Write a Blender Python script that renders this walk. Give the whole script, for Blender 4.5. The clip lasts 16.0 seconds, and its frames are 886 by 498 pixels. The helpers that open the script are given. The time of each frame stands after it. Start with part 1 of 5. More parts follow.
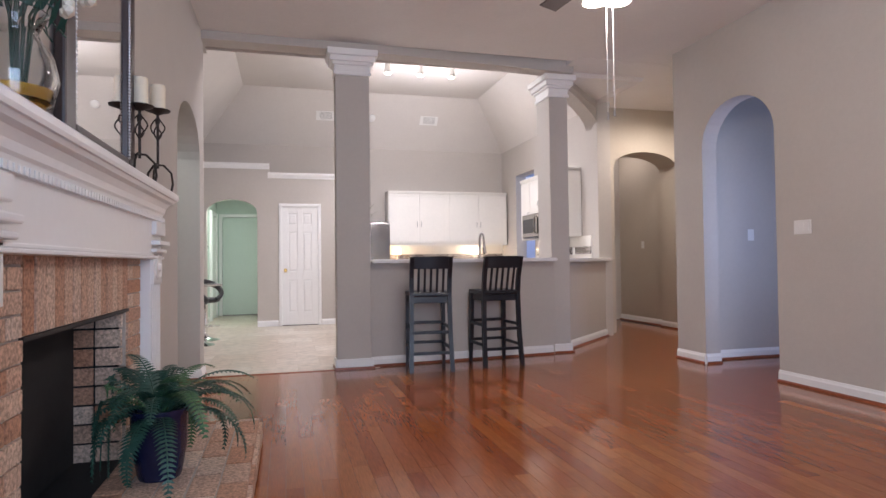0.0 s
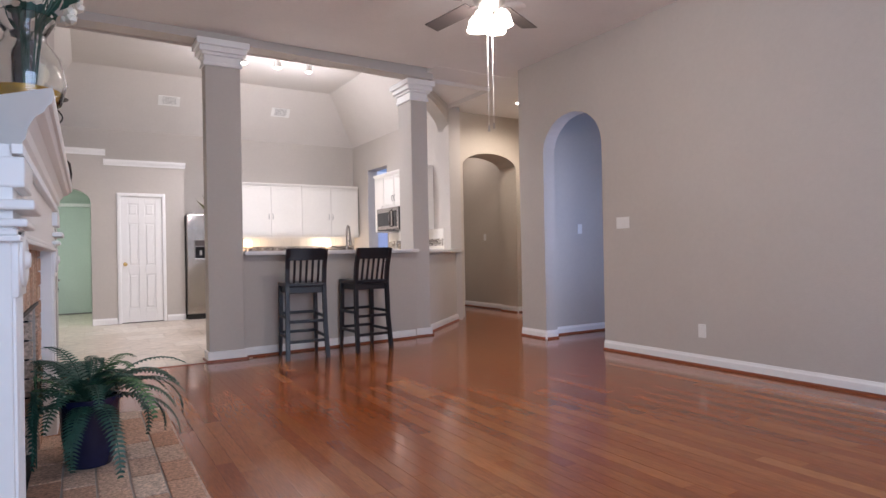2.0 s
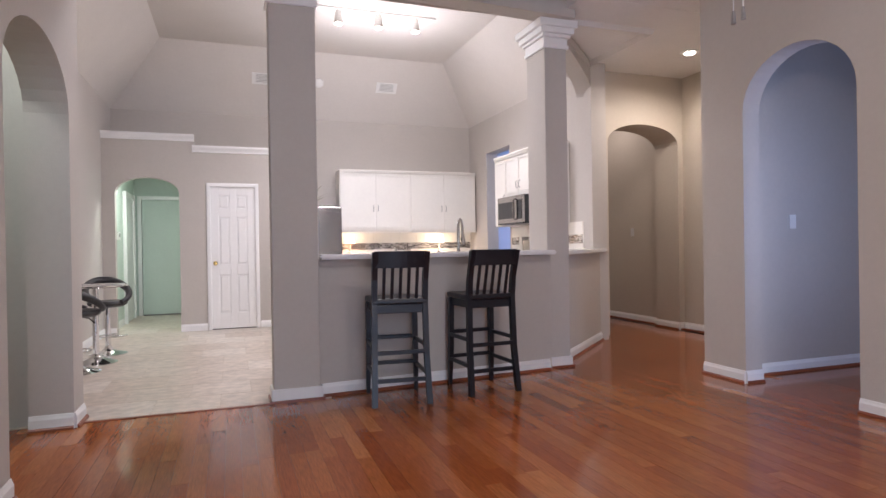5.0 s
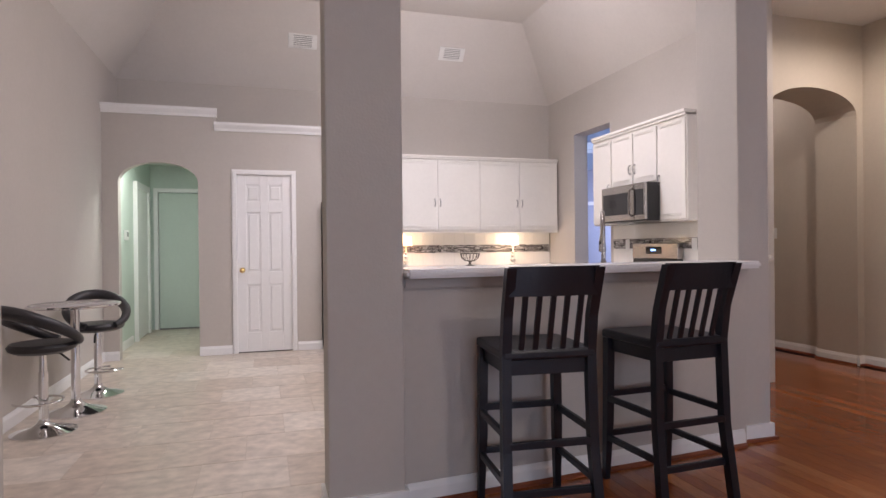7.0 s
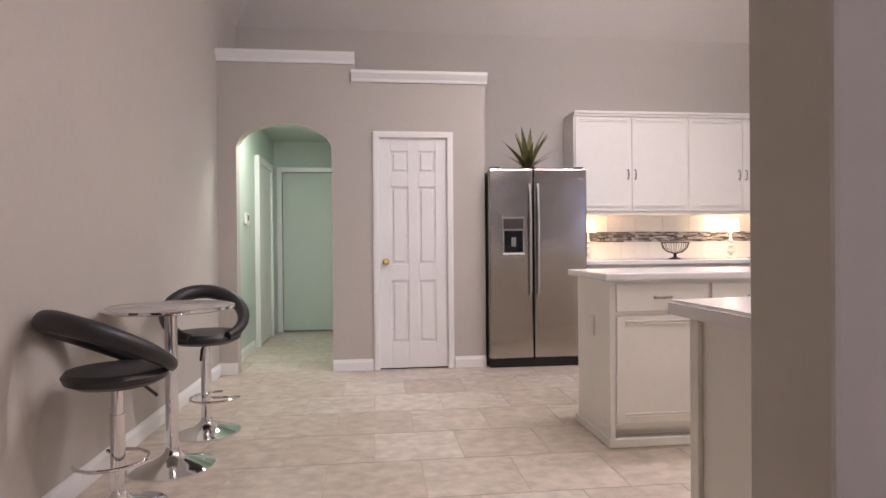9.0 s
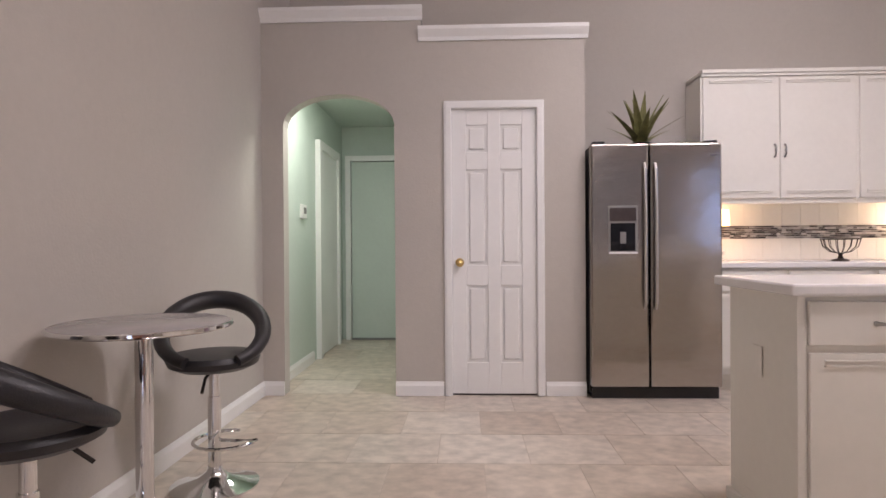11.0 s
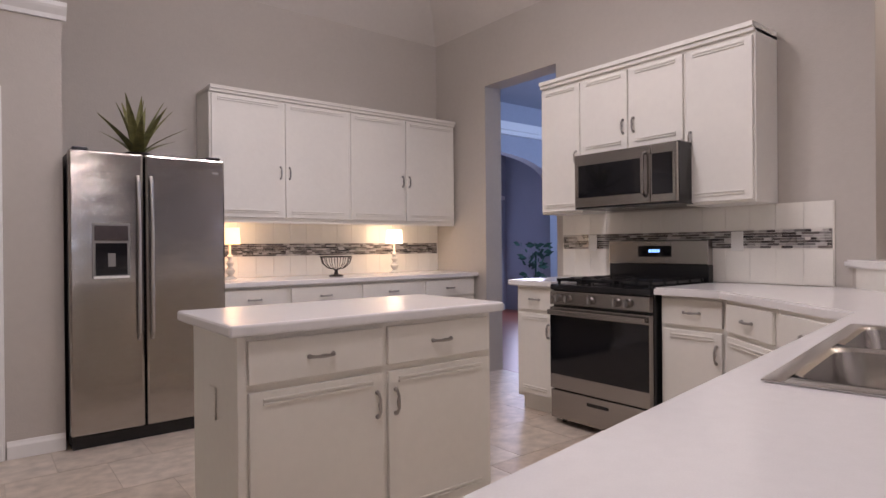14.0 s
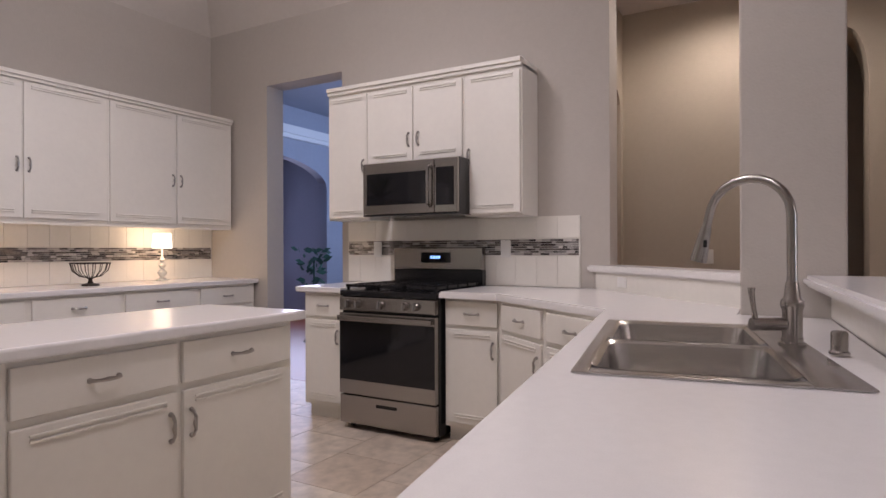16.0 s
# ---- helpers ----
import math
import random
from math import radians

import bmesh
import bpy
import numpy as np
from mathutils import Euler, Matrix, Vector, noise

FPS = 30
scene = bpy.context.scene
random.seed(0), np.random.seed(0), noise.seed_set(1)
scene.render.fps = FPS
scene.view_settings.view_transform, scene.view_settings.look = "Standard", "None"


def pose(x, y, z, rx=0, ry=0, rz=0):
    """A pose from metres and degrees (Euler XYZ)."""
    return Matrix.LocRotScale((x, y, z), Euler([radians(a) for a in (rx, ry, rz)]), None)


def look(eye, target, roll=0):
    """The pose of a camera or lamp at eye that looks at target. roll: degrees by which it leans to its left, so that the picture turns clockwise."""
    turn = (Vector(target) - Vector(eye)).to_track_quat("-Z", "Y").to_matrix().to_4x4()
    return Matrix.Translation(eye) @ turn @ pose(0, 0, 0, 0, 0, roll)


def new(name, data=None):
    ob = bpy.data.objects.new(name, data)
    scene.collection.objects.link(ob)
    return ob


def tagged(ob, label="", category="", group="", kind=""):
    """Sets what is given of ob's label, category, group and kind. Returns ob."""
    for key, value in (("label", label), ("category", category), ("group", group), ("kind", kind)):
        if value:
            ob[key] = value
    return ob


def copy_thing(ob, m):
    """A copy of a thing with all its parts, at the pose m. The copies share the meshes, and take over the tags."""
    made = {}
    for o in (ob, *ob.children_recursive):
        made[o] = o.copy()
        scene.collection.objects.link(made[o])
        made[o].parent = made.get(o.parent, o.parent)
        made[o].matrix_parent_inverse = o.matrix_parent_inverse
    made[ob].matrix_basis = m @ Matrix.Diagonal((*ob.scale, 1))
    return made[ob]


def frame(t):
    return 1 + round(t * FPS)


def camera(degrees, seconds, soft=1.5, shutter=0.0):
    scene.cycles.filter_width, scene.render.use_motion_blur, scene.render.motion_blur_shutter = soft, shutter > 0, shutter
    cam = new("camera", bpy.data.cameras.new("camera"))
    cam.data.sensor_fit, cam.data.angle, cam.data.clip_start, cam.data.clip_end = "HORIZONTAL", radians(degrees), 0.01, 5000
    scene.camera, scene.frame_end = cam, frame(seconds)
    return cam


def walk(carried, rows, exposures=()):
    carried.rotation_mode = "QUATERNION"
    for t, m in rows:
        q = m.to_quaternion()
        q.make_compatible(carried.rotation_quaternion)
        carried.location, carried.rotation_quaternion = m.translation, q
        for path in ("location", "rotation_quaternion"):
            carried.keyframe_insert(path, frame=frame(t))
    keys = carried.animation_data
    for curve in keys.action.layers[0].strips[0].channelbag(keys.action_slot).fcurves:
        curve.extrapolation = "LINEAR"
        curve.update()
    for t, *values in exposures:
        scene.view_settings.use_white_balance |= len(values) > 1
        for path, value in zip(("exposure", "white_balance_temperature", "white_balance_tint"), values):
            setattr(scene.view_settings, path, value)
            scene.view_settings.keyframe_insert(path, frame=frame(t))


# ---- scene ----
cam = camera(73.3, 16.0)
PATH = [
    (0, (-0.235, -0.461, 1.048), (0.275, 1.473, 1.093), -0.7),
    (0.5, (-0.435, -0.544, 1.034), (0.272, 1.326, 1.084), -0.9),
    (1, (-0.589, -0.637, 1.03), (0.218, 1.193, 1.074), -1.0),
    (1.5, (-0.718, -0.688, 1.024), (0.219, 1.078, 1.053), -1.0),
    (2, (-0.782, -0.707, 1.04), (0.247, 1.008, 1.051), -1.1),
    (2.5, (-0.796, -0.684, 1.049), (0.315, 0.979, 1.053), -1.1),
    (3, (-0.648, -0.516, 1.04), (0.493, 1.126, 1.041), -1.1),
    (3.5, (-0.438, -0.27, 1.035), (0.631, 1.42, 1.031), -1.3),
    (4, (-0.216, 0.108, 1.069), (0.708, 1.881, 1.063), -1.3),
    (4.5, (-0.045, 0.535, 1.104), (0.712, 2.387, 1.095), -1.2),
    (7, (-0.006, 2.918, 1.186), (0.569, 4.834, 1.179), -0.6),
    (7.5, (-0.131, 3.398, 1.179), (0.459, 5.309, 1.172), -0.5),
    (8, (-0.209, 3.855, 1.202), (0.322, 5.783, 1.173), -0.2),
    (8.5, (-0.299, 4.345, 1.116), (0.083, 6.308, 1.103), -0.4),
    (9, (-0.341, 4.813, 1.08), (-0.113, 6.8, 1.07), -0.5),
    (9.5, (-0.344, 5.222, 1.05), (-0.454, 7.219, 1.046), -0.5),
    (12, (-0.111, 5.944, 1.094), (-0.053, 7.943, 1.08), -0.0),
    (12.5, (-0.078, 5.978, 1.127), (0.369, 7.927, 1.114), -0.0),
    (13, (0.048, 5.958, 1.159), (0.882, 7.776, 1.148), -0.2),
    (13.5, (0.176, 5.934, 1.171), (1.25, 7.621, 1.161), -0.4),
    (14, (0.23, 5.923, 1.172), (1.466, 7.495, 1.164), -0.5),
    (14.5, (0.227, 5.955, 1.18), (1.656, 7.355, 1.174), -0.4),
    (15, (0.214, 6.003, 1.183), (1.777, 7.251, 1.176), -0.3),
    (15.5, (0.186, 6.032, 1.182), (1.852, 7.138, 1.177), -0.4),
    (16, (0.107, 6.018, 1.188), (1.845, 7.007, 1.189), -0.2),
]
walk(cam, [(t, look(eye, target, roll)) for t, eye, target, roll in PATH],
     [(0, 0.31, 5960, 17), (4.5, 0.28, 5920, 18), (7, -0.02, 6080, 21), (9.5, -0.04, 6300, 22), (13, -0.54, 6280, 23), (16, -0.70, 6250, 22)])

# ---- light ----
world = bpy.data.worlds.new("world")
scene.world = world
world.use_nodes = True
wn = world.node_tree
sky = wn.nodes.new("ShaderNodeTexSky")
sky.sky_type, sky.sun_disc, sky.sun_elevation, sky.sun_rotation = "NISHITA", False, radians(18), radians(200)
wn.links.new(sky.outputs[0], wn.nodes["Background"].inputs[0])
wn.nodes["Background"].inputs[1].default_value = 0.1
scene.view_settings.exposure = 0.0


def lamp(name, kind, m, power, colour, size=0.1, size_y=None, angle=120):
    d = bpy.data.lights.new(name, kind)
    d.energy, d.color = power, colour
    if kind == "AREA":
        d.size = size
        if size_y:
            d.shape, d.size_y = "RECTANGLE", size_y
    elif kind == "SPOT":
        d.shadow_soft_size, d.spot_size, d.spot_blend = size, radians(angle), 0.7
    else:
        d.shadow_soft_size = size
    ob = new(name, d)
    ob.matrix_world = m
    return ob


WARM, NEUTRAL, DAY = (1.0, 0.88, 0.76), (1.0, 0.95, 0.92), (0.55, 0.70, 1.0)
lamp("window_light", "AREA", look((0.5, -2.95, 1.7), (0.7, 5, 1.2)), 95, (0.62, 0.78, 1.0), 2.4, 2.2)
lamp("fan_light", "POINT", pose(1.5, 2.45, 2.42), 28, WARM, 0.1)
# unseen fill past the hall arch, added to brighten the inner wall
lamp("hall_far_light", "SPOT", look((4.9, 8.5, 3.2), (4.9, 8.5, 0)), 22, WARM, 0.06, angle=172)
lamp("hall_light", "SPOT", look((4.85, 6.35, 3.2), (4.85, 6.35, 0)), 75, (1.0, 0.87, 0.70), 0.06, angle=172)
for i, (x, y) in enumerate(((1.25, 8.12), (1.75, 8.3), (2.23, 8.4))):
    # added bare point in mid-air below each head, evens out the vault
    lamp("track_light", "POINT", pose(x, y, 3.25), 21, NEUTRAL, 0.05)
    lamp("track_spot", "SPOT", look((x, y, 3.84), (x, y, 0)), 56, NEUTRAL, 0.05, angle=135)
lamp("sink_light", "AREA", look((0.9, 6.5, 3.8), (0.9, 6.6, 0)), 44, NEUTRAL, 0.4)
# added overhead fill for the room behind the west arch, no known fixture
lamp("side_room_light", "AREA", look((-1.85, 4.8, 3.15), (-1.85, 4.8, 0)), 14, (0.95, 1.0, 0.9), 0.4)
lamp("garage_hall_light", "AREA", look((-1.1, 10.5, 2.41), (-1.1, 10.6, 0)), 20, (0.95, 1.0, 0.84), 0.3)
# added blue panel, stands in for living room daylight reaching the jamb
lamp("passage_light", "AREA", look((4.16, 3.36, 1.25), (4.08, 4.83, 1.1)), 12, (0.46, 0.62, 1.0), 0.28, 1.9)
lamp("dining_light", "AREA", look((6.9, 9.35, 2.2), (5.8, 12.0, 1.6)), 115, (0.5, 0.68, 1.0), 1.6, 1.6)
# added fill behind the dining arch to lift the far wall, no window here
lamp("dining_window_light", "AREA", look((7.8, 13.1, 1.6), (5.5, 13.2, 1.3)), 50, (0.72, 0.76, 1.0), 1.2, 1.8)

# ---- materials ----


def mat(name, colour, rough=0.5, metal=0.0, vary=0.06, scale=3.0, bump=0.0, bump_scale=60.0, emit=0.0, trans=0.0, coat=0.0, stretch=(1, 1, 1)):
    m = bpy.data.materials.new(name)
    m.use_nodes = True
    nt = m.node_tree
    b = nt.nodes["Principled BSDF"]
    b.inputs["Roughness"].default_value, b.inputs["Metallic"].default_value = rough, metal
    b.inputs["Base Color"].default_value = (*colour, 1)
    b.inputs["Transmission Weight"].default_value = trans
    b.inputs["Coat Weight"].default_value = coat
    co = nt.nodes.new("ShaderNodeTexCoord")
    mp = nt.nodes.new("ShaderNodeMapping")
    mp.inputs["Scale"].default_value = stretch
    nt.links.new(co.outputs["Object"], mp.inputs[0])
    if vary:
        n1, n2 = nt.nodes.new("ShaderNodeTexNoise"), nt.nodes.new("ShaderNodeTexNoise")
        n1.inputs["Scale"].default_value, n2.inputs["Scale"].default_value = scale, scale * 9
        n1.inputs["Detail"].default_value = 4
        add = nt.nodes.new("ShaderNodeMath")
        add.operation = "ADD"
        for n in (n1, n2):
            nt.links.new(mp.outputs[0], n.inputs["Vector"])
        nt.links.new(n1.outputs[0], add.inputs[0])
        nt.links.new(n2.outputs[0], add.inputs[1])
        rg = nt.nodes.new("ShaderNodeMapRange")
        rg.inputs[1].default_value, rg.inputs[2].default_value = 0.6, 1.4
        rg.inputs[3].default_value, rg.inputs[4].default_value = 1 - vary, 1 + vary
        nt.links.new(add.outputs[0], rg.inputs[0])
        mx = nt.nodes.new("ShaderNodeMix")
        mx.data_type, mx.blend_type = "RGBA", "MULTIPLY"
        mx.inputs[0].default_value = 1
        mx.inputs[6].default_value = (*colour, 1)
        nt.links.new(rg.outputs[0], mx.inputs[7])
        nt.links.new(mx.outputs[2], b.inputs["Base Color"])
    if bump:
        n3, bp = nt.nodes.new("ShaderNodeTexNoise"), nt.nodes.new("ShaderNodeBump")
        n3.inputs["Scale"].default_value = bump_scale
        nt.links.new(mp.outputs[0], n3.inputs["Vector"])
        bp.inputs["Strength"].default_value, bp.inputs["Distance"].default_value = bump, 0.01
        nt.links.new(n3.outputs[0], bp.inputs["Height"])
        nt.links.new(bp.outputs[0], b.inputs["Normal"])
    if emit:
        b.inputs["Emission Color"].default_value = (*colour, 1)
        b.inputs["Emission Strength"].default_value = emit
    return m


def piece_mat(name, colours, rough, island=False, grain=(40, 2, 40), bump=0.0, vein=0.25):
    """A material whose pieces differ: the colour runs over a ramp by each piece's random number, with grain over it."""
    m = bpy.data.materials.new(name)
    m.use_nodes = True
    nt = m.node_tree
    b = nt.nodes["Principled BSDF"]
    b.inputs["Roughness"].default_value = rough
    src = nt.nodes.new("ShaderNodeNewGeometry" if island else "ShaderNodeObjectInfo")
    rnd = src.outputs["Random Per Island" if island else "Random"]
    ramp = nt.nodes.new("ShaderNodeValToRGB")
    while len(ramp.color_ramp.elements) < len(colours):
        ramp.color_ramp.elements.new(0.5)
    for i, c in enumerate(colours):
        ramp.color_ramp.elements[i].position = i / max(1, len(colours) - 1)
        ramp.color_ramp.elements[i].color = (*c, 1)
    nt.links.new(rnd, ramp.inputs[0])
    geo = nt.nodes.new("ShaderNodeNewGeometry")
    mp, n = nt.nodes.new("ShaderNodeMapping"), nt.nodes.new("ShaderNodeTexNoise")
    mp.inputs["Scale"].default_value = grain
    nt.links.new(geo.outputs["Position"], mp.inputs[0])
    off = nt.nodes.new("ShaderNodeVectorMath")
    off.operation = "ADD"
    nt.links.new(mp.outputs[0], off.inputs[0])
    sc = nt.nodes.new("ShaderNodeMath")
    sc.operation, sc.inputs[1].default_value = "MULTIPLY", 37.0
    nt.links.new(rnd, sc.inputs[0])
    nt.links.new(sc.outputs[0], off.inputs[1])
    nt.links.new(off.outputs[0], n.inputs["Vector"])
    n.inputs["Detail"].default_value = 5
    rg = nt.nodes.new("ShaderNodeMapRange")
    rg.inputs[1].default_value, rg.inputs[2].default_value = 0.3, 0.7
    rg.inputs[3].default_value, rg.inputs[4].default_value = 1 - vein, 1 + vein
    nt.links.new(n.outputs[0], rg.inputs[0])
    mx = nt.nodes.new("ShaderNodeMix")
    mx.data_type, mx.blend_type, mx.inputs[0].default_value = "RGBA", "MULTIPLY", 1
    nt.links.new(ramp.outputs[0], mx.inputs[6])
    nt.links.new(rg.outputs[0], mx.inputs[7])
    nt.links.new(mx.outputs[2], b.inputs["Base Color"])
    if bump:
        bp = nt.nodes.new("ShaderNodeBump")
        bp.inputs["Strength"].default_value, bp.inputs["Distance"].default_value = bump, 0.01
        nt.links.new(n.outputs[0], bp.inputs["Height"])
        nt.links.new(bp.outputs[0], b.inputs["Normal"])
    return m


M_WALL = mat("wall_paint", (0.505, 0.466, 0.422), 0.75, vary=0.03, bump=0.12, bump_scale=90)
M_HALL = mat("hall_paint", (0.51, 0.452, 0.375), 0.75, vary=0.03, bump=0.12, bump_scale=90)
M_MINT = mat("mint_paint", (0.56, 0.63, 0.57), 0.7, vary=0.03)
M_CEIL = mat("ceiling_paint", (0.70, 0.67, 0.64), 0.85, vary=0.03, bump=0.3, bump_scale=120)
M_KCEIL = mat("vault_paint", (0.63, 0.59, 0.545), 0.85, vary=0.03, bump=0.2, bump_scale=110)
M_TRIM = mat("white_trim", (0.82, 0.81, 0.79), 0.35, vary=0.02)
M_SHOE = mat("cherry_shoe", (0.22, 0.06, 0.025), 0.3, vary=0.15)
M_CAB = mat("cabinet_paint", (0.80, 0.77, 0.71), 0.35, vary=0.025, bump=0.04, bump_scale=40)
M_GROOVE = mat("cabinet_shadow_line", (0.60, 0.55, 0.47), 0.5, vary=0.05)
M_TOP = mat("white_laminate", (0.80, 0.78, 0.77), 0.18, vary=0.03, scale=40)
M_TILE_W = mat("splash_tile", (0.80, 0.77, 0.71), 0.2, vary=0.03)
M_STEEL = mat("brushed_steel", (0.40, 0.375, 0.355), 0.26, 1.0, vary=0.08, scale=4, stretch=(1, 1, 40))
M_FRIDGE = mat("fridge_steel", (0.44, 0.41, 0.385), 0.17, 1.0, vary=0.05, scale=4, bump=0.5, bump_scale=3.2, stretch=(1, 1, 1.6))
M_SATIN = mat("satin_steel", (0.52, 0.49, 0.46), 0.5, 1.0, vary=0.05)
M_SINK = mat("sink_steel", (0.55, 0.53, 0.52), 0.25, 1.0, vary=0.06, scale=6)
M_CHROME = mat("chrome", (0.80, 0.80, 0.80), 0.06, 1.0, vary=0.02)
M_NICKEL = mat("nickel", (0.42, 0.40, 0.38), 0.3, 1.0, vary=0.05)
M_BRASS = mat("brass", (0.72, 0.50, 0.18), 0.2, 1.0, vary=0.05)
M_BLACK = mat("black_enamel", (0.012, 0.012, 0.014), 0.25, vary=0.1)
M_GLASSBLK = mat("black_glass", (0.008, 0.008, 0.01), 0.06, vary=0.0)
M_CHAIR = mat("black_wood", (0.006, 0.006, 0.010), 0.36, vary=0.2, scale=8, bump=0.08)
M_LEATHER = mat("black_leatherette", (0.022, 0.02, 0.022), 0.42, vary=0.15, bump=0.15, bump_scale=150)
M_SOOT = mat("firebox_soot", (0.012, 0.011, 0.011), 0.8, vary=0.3)
M_GLASS = mat("clear_glass", (0.95, 0.97, 0.97), 0.03, vary=0, trans=1.0)
M_MIRROR = mat("mirror_silver", (0.9, 0.9, 0.9), 0.02, 1.0, vary=0)
M_FRAME = mat("dark_frame", (0.045, 0.03, 0.028), 0.35, vary=0.2)
M_WAX = mat("candle_wax", (0.80, 0.72, 0.56), 0.55, vary=0.04)
M_IRON = mat("wrought_iron", (0.03, 0.022, 0.018), 0.5, 0.4, vary=0.2)
M_FERN = mat("fern_leaf", (0.022, 0.075, 0.05), 0.5, vary=0.5, scale=6)
M_FERN2 = mat("fern_leaf_light", (0.06, 0.15, 0.06), 0.5, vary=0.4, scale=6)
M_POT = mat("navy_glazed_pot", (0.012, 0.014, 0.045), 0.22, vary=0.2)
M_SUCC = mat("spiky_leaf", (0.17, 0.165, 0.06), 0.5, vary=0.5, scale=25)
M_FLOWER = mat("silk_flower", (0.75, 0.68, 0.55), 0.6, vary=0.1)
M_AMBER = mat("amber_gel", (0.55, 0.30, 0.04), 0.2, vary=0.2)
M_PLASTIC = mat("white_plastic", (0.78, 0.77, 0.74), 0.35, vary=0.01)
M_GREYSLOT = mat("grey_slot", (0.22, 0.21, 0.2), 0.6, vary=0.05)
M_BULB = mat("lit_glass", (1.0, 0.90, 0.75), 0.4, vary=0, emit=14)
M_SHADE = mat("lit_shade", (1.0, 0.72, 0.40), 0.6, vary=0, emit=2.6)
M_SHADE2 = mat("lit_shade_pale", (1.0, 0.86, 0.66), 0.6, vary=0, emit=3.2)
M_CRYSTAL = mat("crystal_stem", (0.7, 0.68, 0.62), 0.1, vary=0.1)
M_DISPLAY = mat("blue_display", (0.25, 0.5, 1.0), 0.5, vary=0, emit=4)
M_FANBLADE = mat("fan_blade", (0.045, 0.036, 0.034), 0.4, vary=0.15)
M_DINE = mat("dining_paint", (0.36, 0.38, 0.44), 0.75, vary=0.04)
M_GROUT = mat("floor_grout", (0.52, 0.455, 0.385), 0.8, vary=0.08)
M_SUBFLOOR = mat("wood_joint", (0.06, 0.018, 0.008), 0.4, vary=0.1)
M_MORTAR = mat("brick_mortar", (0.46, 0.40, 0.34), 0.9, vary=0.1, bump=0.4)
M_LAMTOP = mat("grey_tabletop", (0.36, 0.33, 0.32), 0.2, vary=0.1, scale=12)
WOODS = [(0.23, 0.056, 0.015), (0.29, 0.080, 0.021), (0.25, 0.066, 0.017), (0.33, 0.105, 0.029), (0.27, 0.072, 0.019), (0.38, 0.14, 0.042)]
M_WOOD = piece_mat("cherry_plank", WOODS, 0.105, False, (45, 2.2, 45), 0.02, 0.22)
M_WOOD_I = piece_mat("cherry_plank_far", WOODS, 0.105, True, (45, 2.2, 45), 0.02, 0.22)
STONES = [(0.50, 0.415, 0.335), (0.57, 0.495, 0.415), (0.52, 0.44, 0.36), (0.61, 0.545, 0.47)]
M_TILE = piece_mat("travertine_tile", STONES, 0.32, False, (2.4, 2.8, 2.6), 0.0, 0.20)
BRICKS = [(0.50, 0.30, 0.20), (0.58, 0.42, 0.31), (0.42, 0.21, 0.12), (0.62, 0.48, 0.37), (0.50, 0.34, 0.25)]
M_BRICK = piece_mat("washed_brick", BRICKS, 0.75, False, (16, 16, 16), 0.5, 0.45)
M_MOSAIC = piece_mat("mosaic_stick", [(0.02, 0.02, 0.025), (0.55, 0.52, 0.5), (0.06, 0.05, 0.05), (0.25, 0.22, 0.2), (0.03, 0.03, 0.035), (0.7, 0.66, 0.62)], 0.15, True, (5, 5, 5), 0, 0.1)

# ---- building helpers ----


def box(bm, a, b, bevel=0.0):
    x0, y0, z0 = (min(p, q) for p, q in zip(a, b))
    x1, y1, z1 = (max(p, q) for p, q in zip(a, b))
    r = bmesh.ops.create_cube(bm, size=1, matrix=Matrix.Translation(((x0 + x1) / 2, (y0 + y1) / 2, (z0 + z1) / 2)) @ Matrix.Diagonal((x1 - x0, y1 - y0, z1 - z0, 1)))
    if bevel:
        es = list({e for v in r["verts"] for e in v.link_edges})
        bmesh.ops.bevel(bm, geom=es, offset=bevel, segments=2, affect="EDGES", profile=0.5)
    return bm


def boxes(*pairs, bevel=0.0):
    bm = bmesh.new()
    for a, b in pairs:
        box(bm, a, b, bevel)
    return bm


def rod(bm, a, b, r0, r1=None, n=12):
    a, b = Vector(a), Vector(b)
    d = b - a
    m = Matrix.Translation((a + b) / 2) @ d.to_track_quat("Z", "Y").to_matrix().to_4x4()
    bmesh.ops.create_cone(bm, cap_ends=True, segments=n, radius1=r0, radius2=r0 if r1 is None else r1, depth=d.length, matrix=m)
    return bm


def tube(bm, pts, r, n=10):
    """A bent tube through the points; r is one radius or one for each point."""
    pts = [Vector(p) for p in pts]
    rings = []
    for i, p in enumerate(pts):
        d = (pts[min(i + 1, len(pts) - 1)] - pts[max(i - 1, 0)]).normalized()
        q = d.to_track_quat("Z", "Y")
        ri = r[i] if isinstance(r, (list, tuple)) else r
        rings.append([bm.verts.new(p + q @ Vector((ri * math.cos(2 * math.pi * k / n), ri * math.sin(2 * math.pi * k / n), 0))) for k in range(n)])
    for u, v in zip(rings, rings[1:]):
        best = min(range(n), key=lambda s: (u[0].co - v[s].co).length)
        for k in range(n):
            bm.faces.new((u[k], u[(k + 1) % n], v[(k + 1 + best) % n], v[(k + best) % n]))
    bm.faces.new(rings[0][::-1])
    bm.faces.new(rings[-1])
    return bm


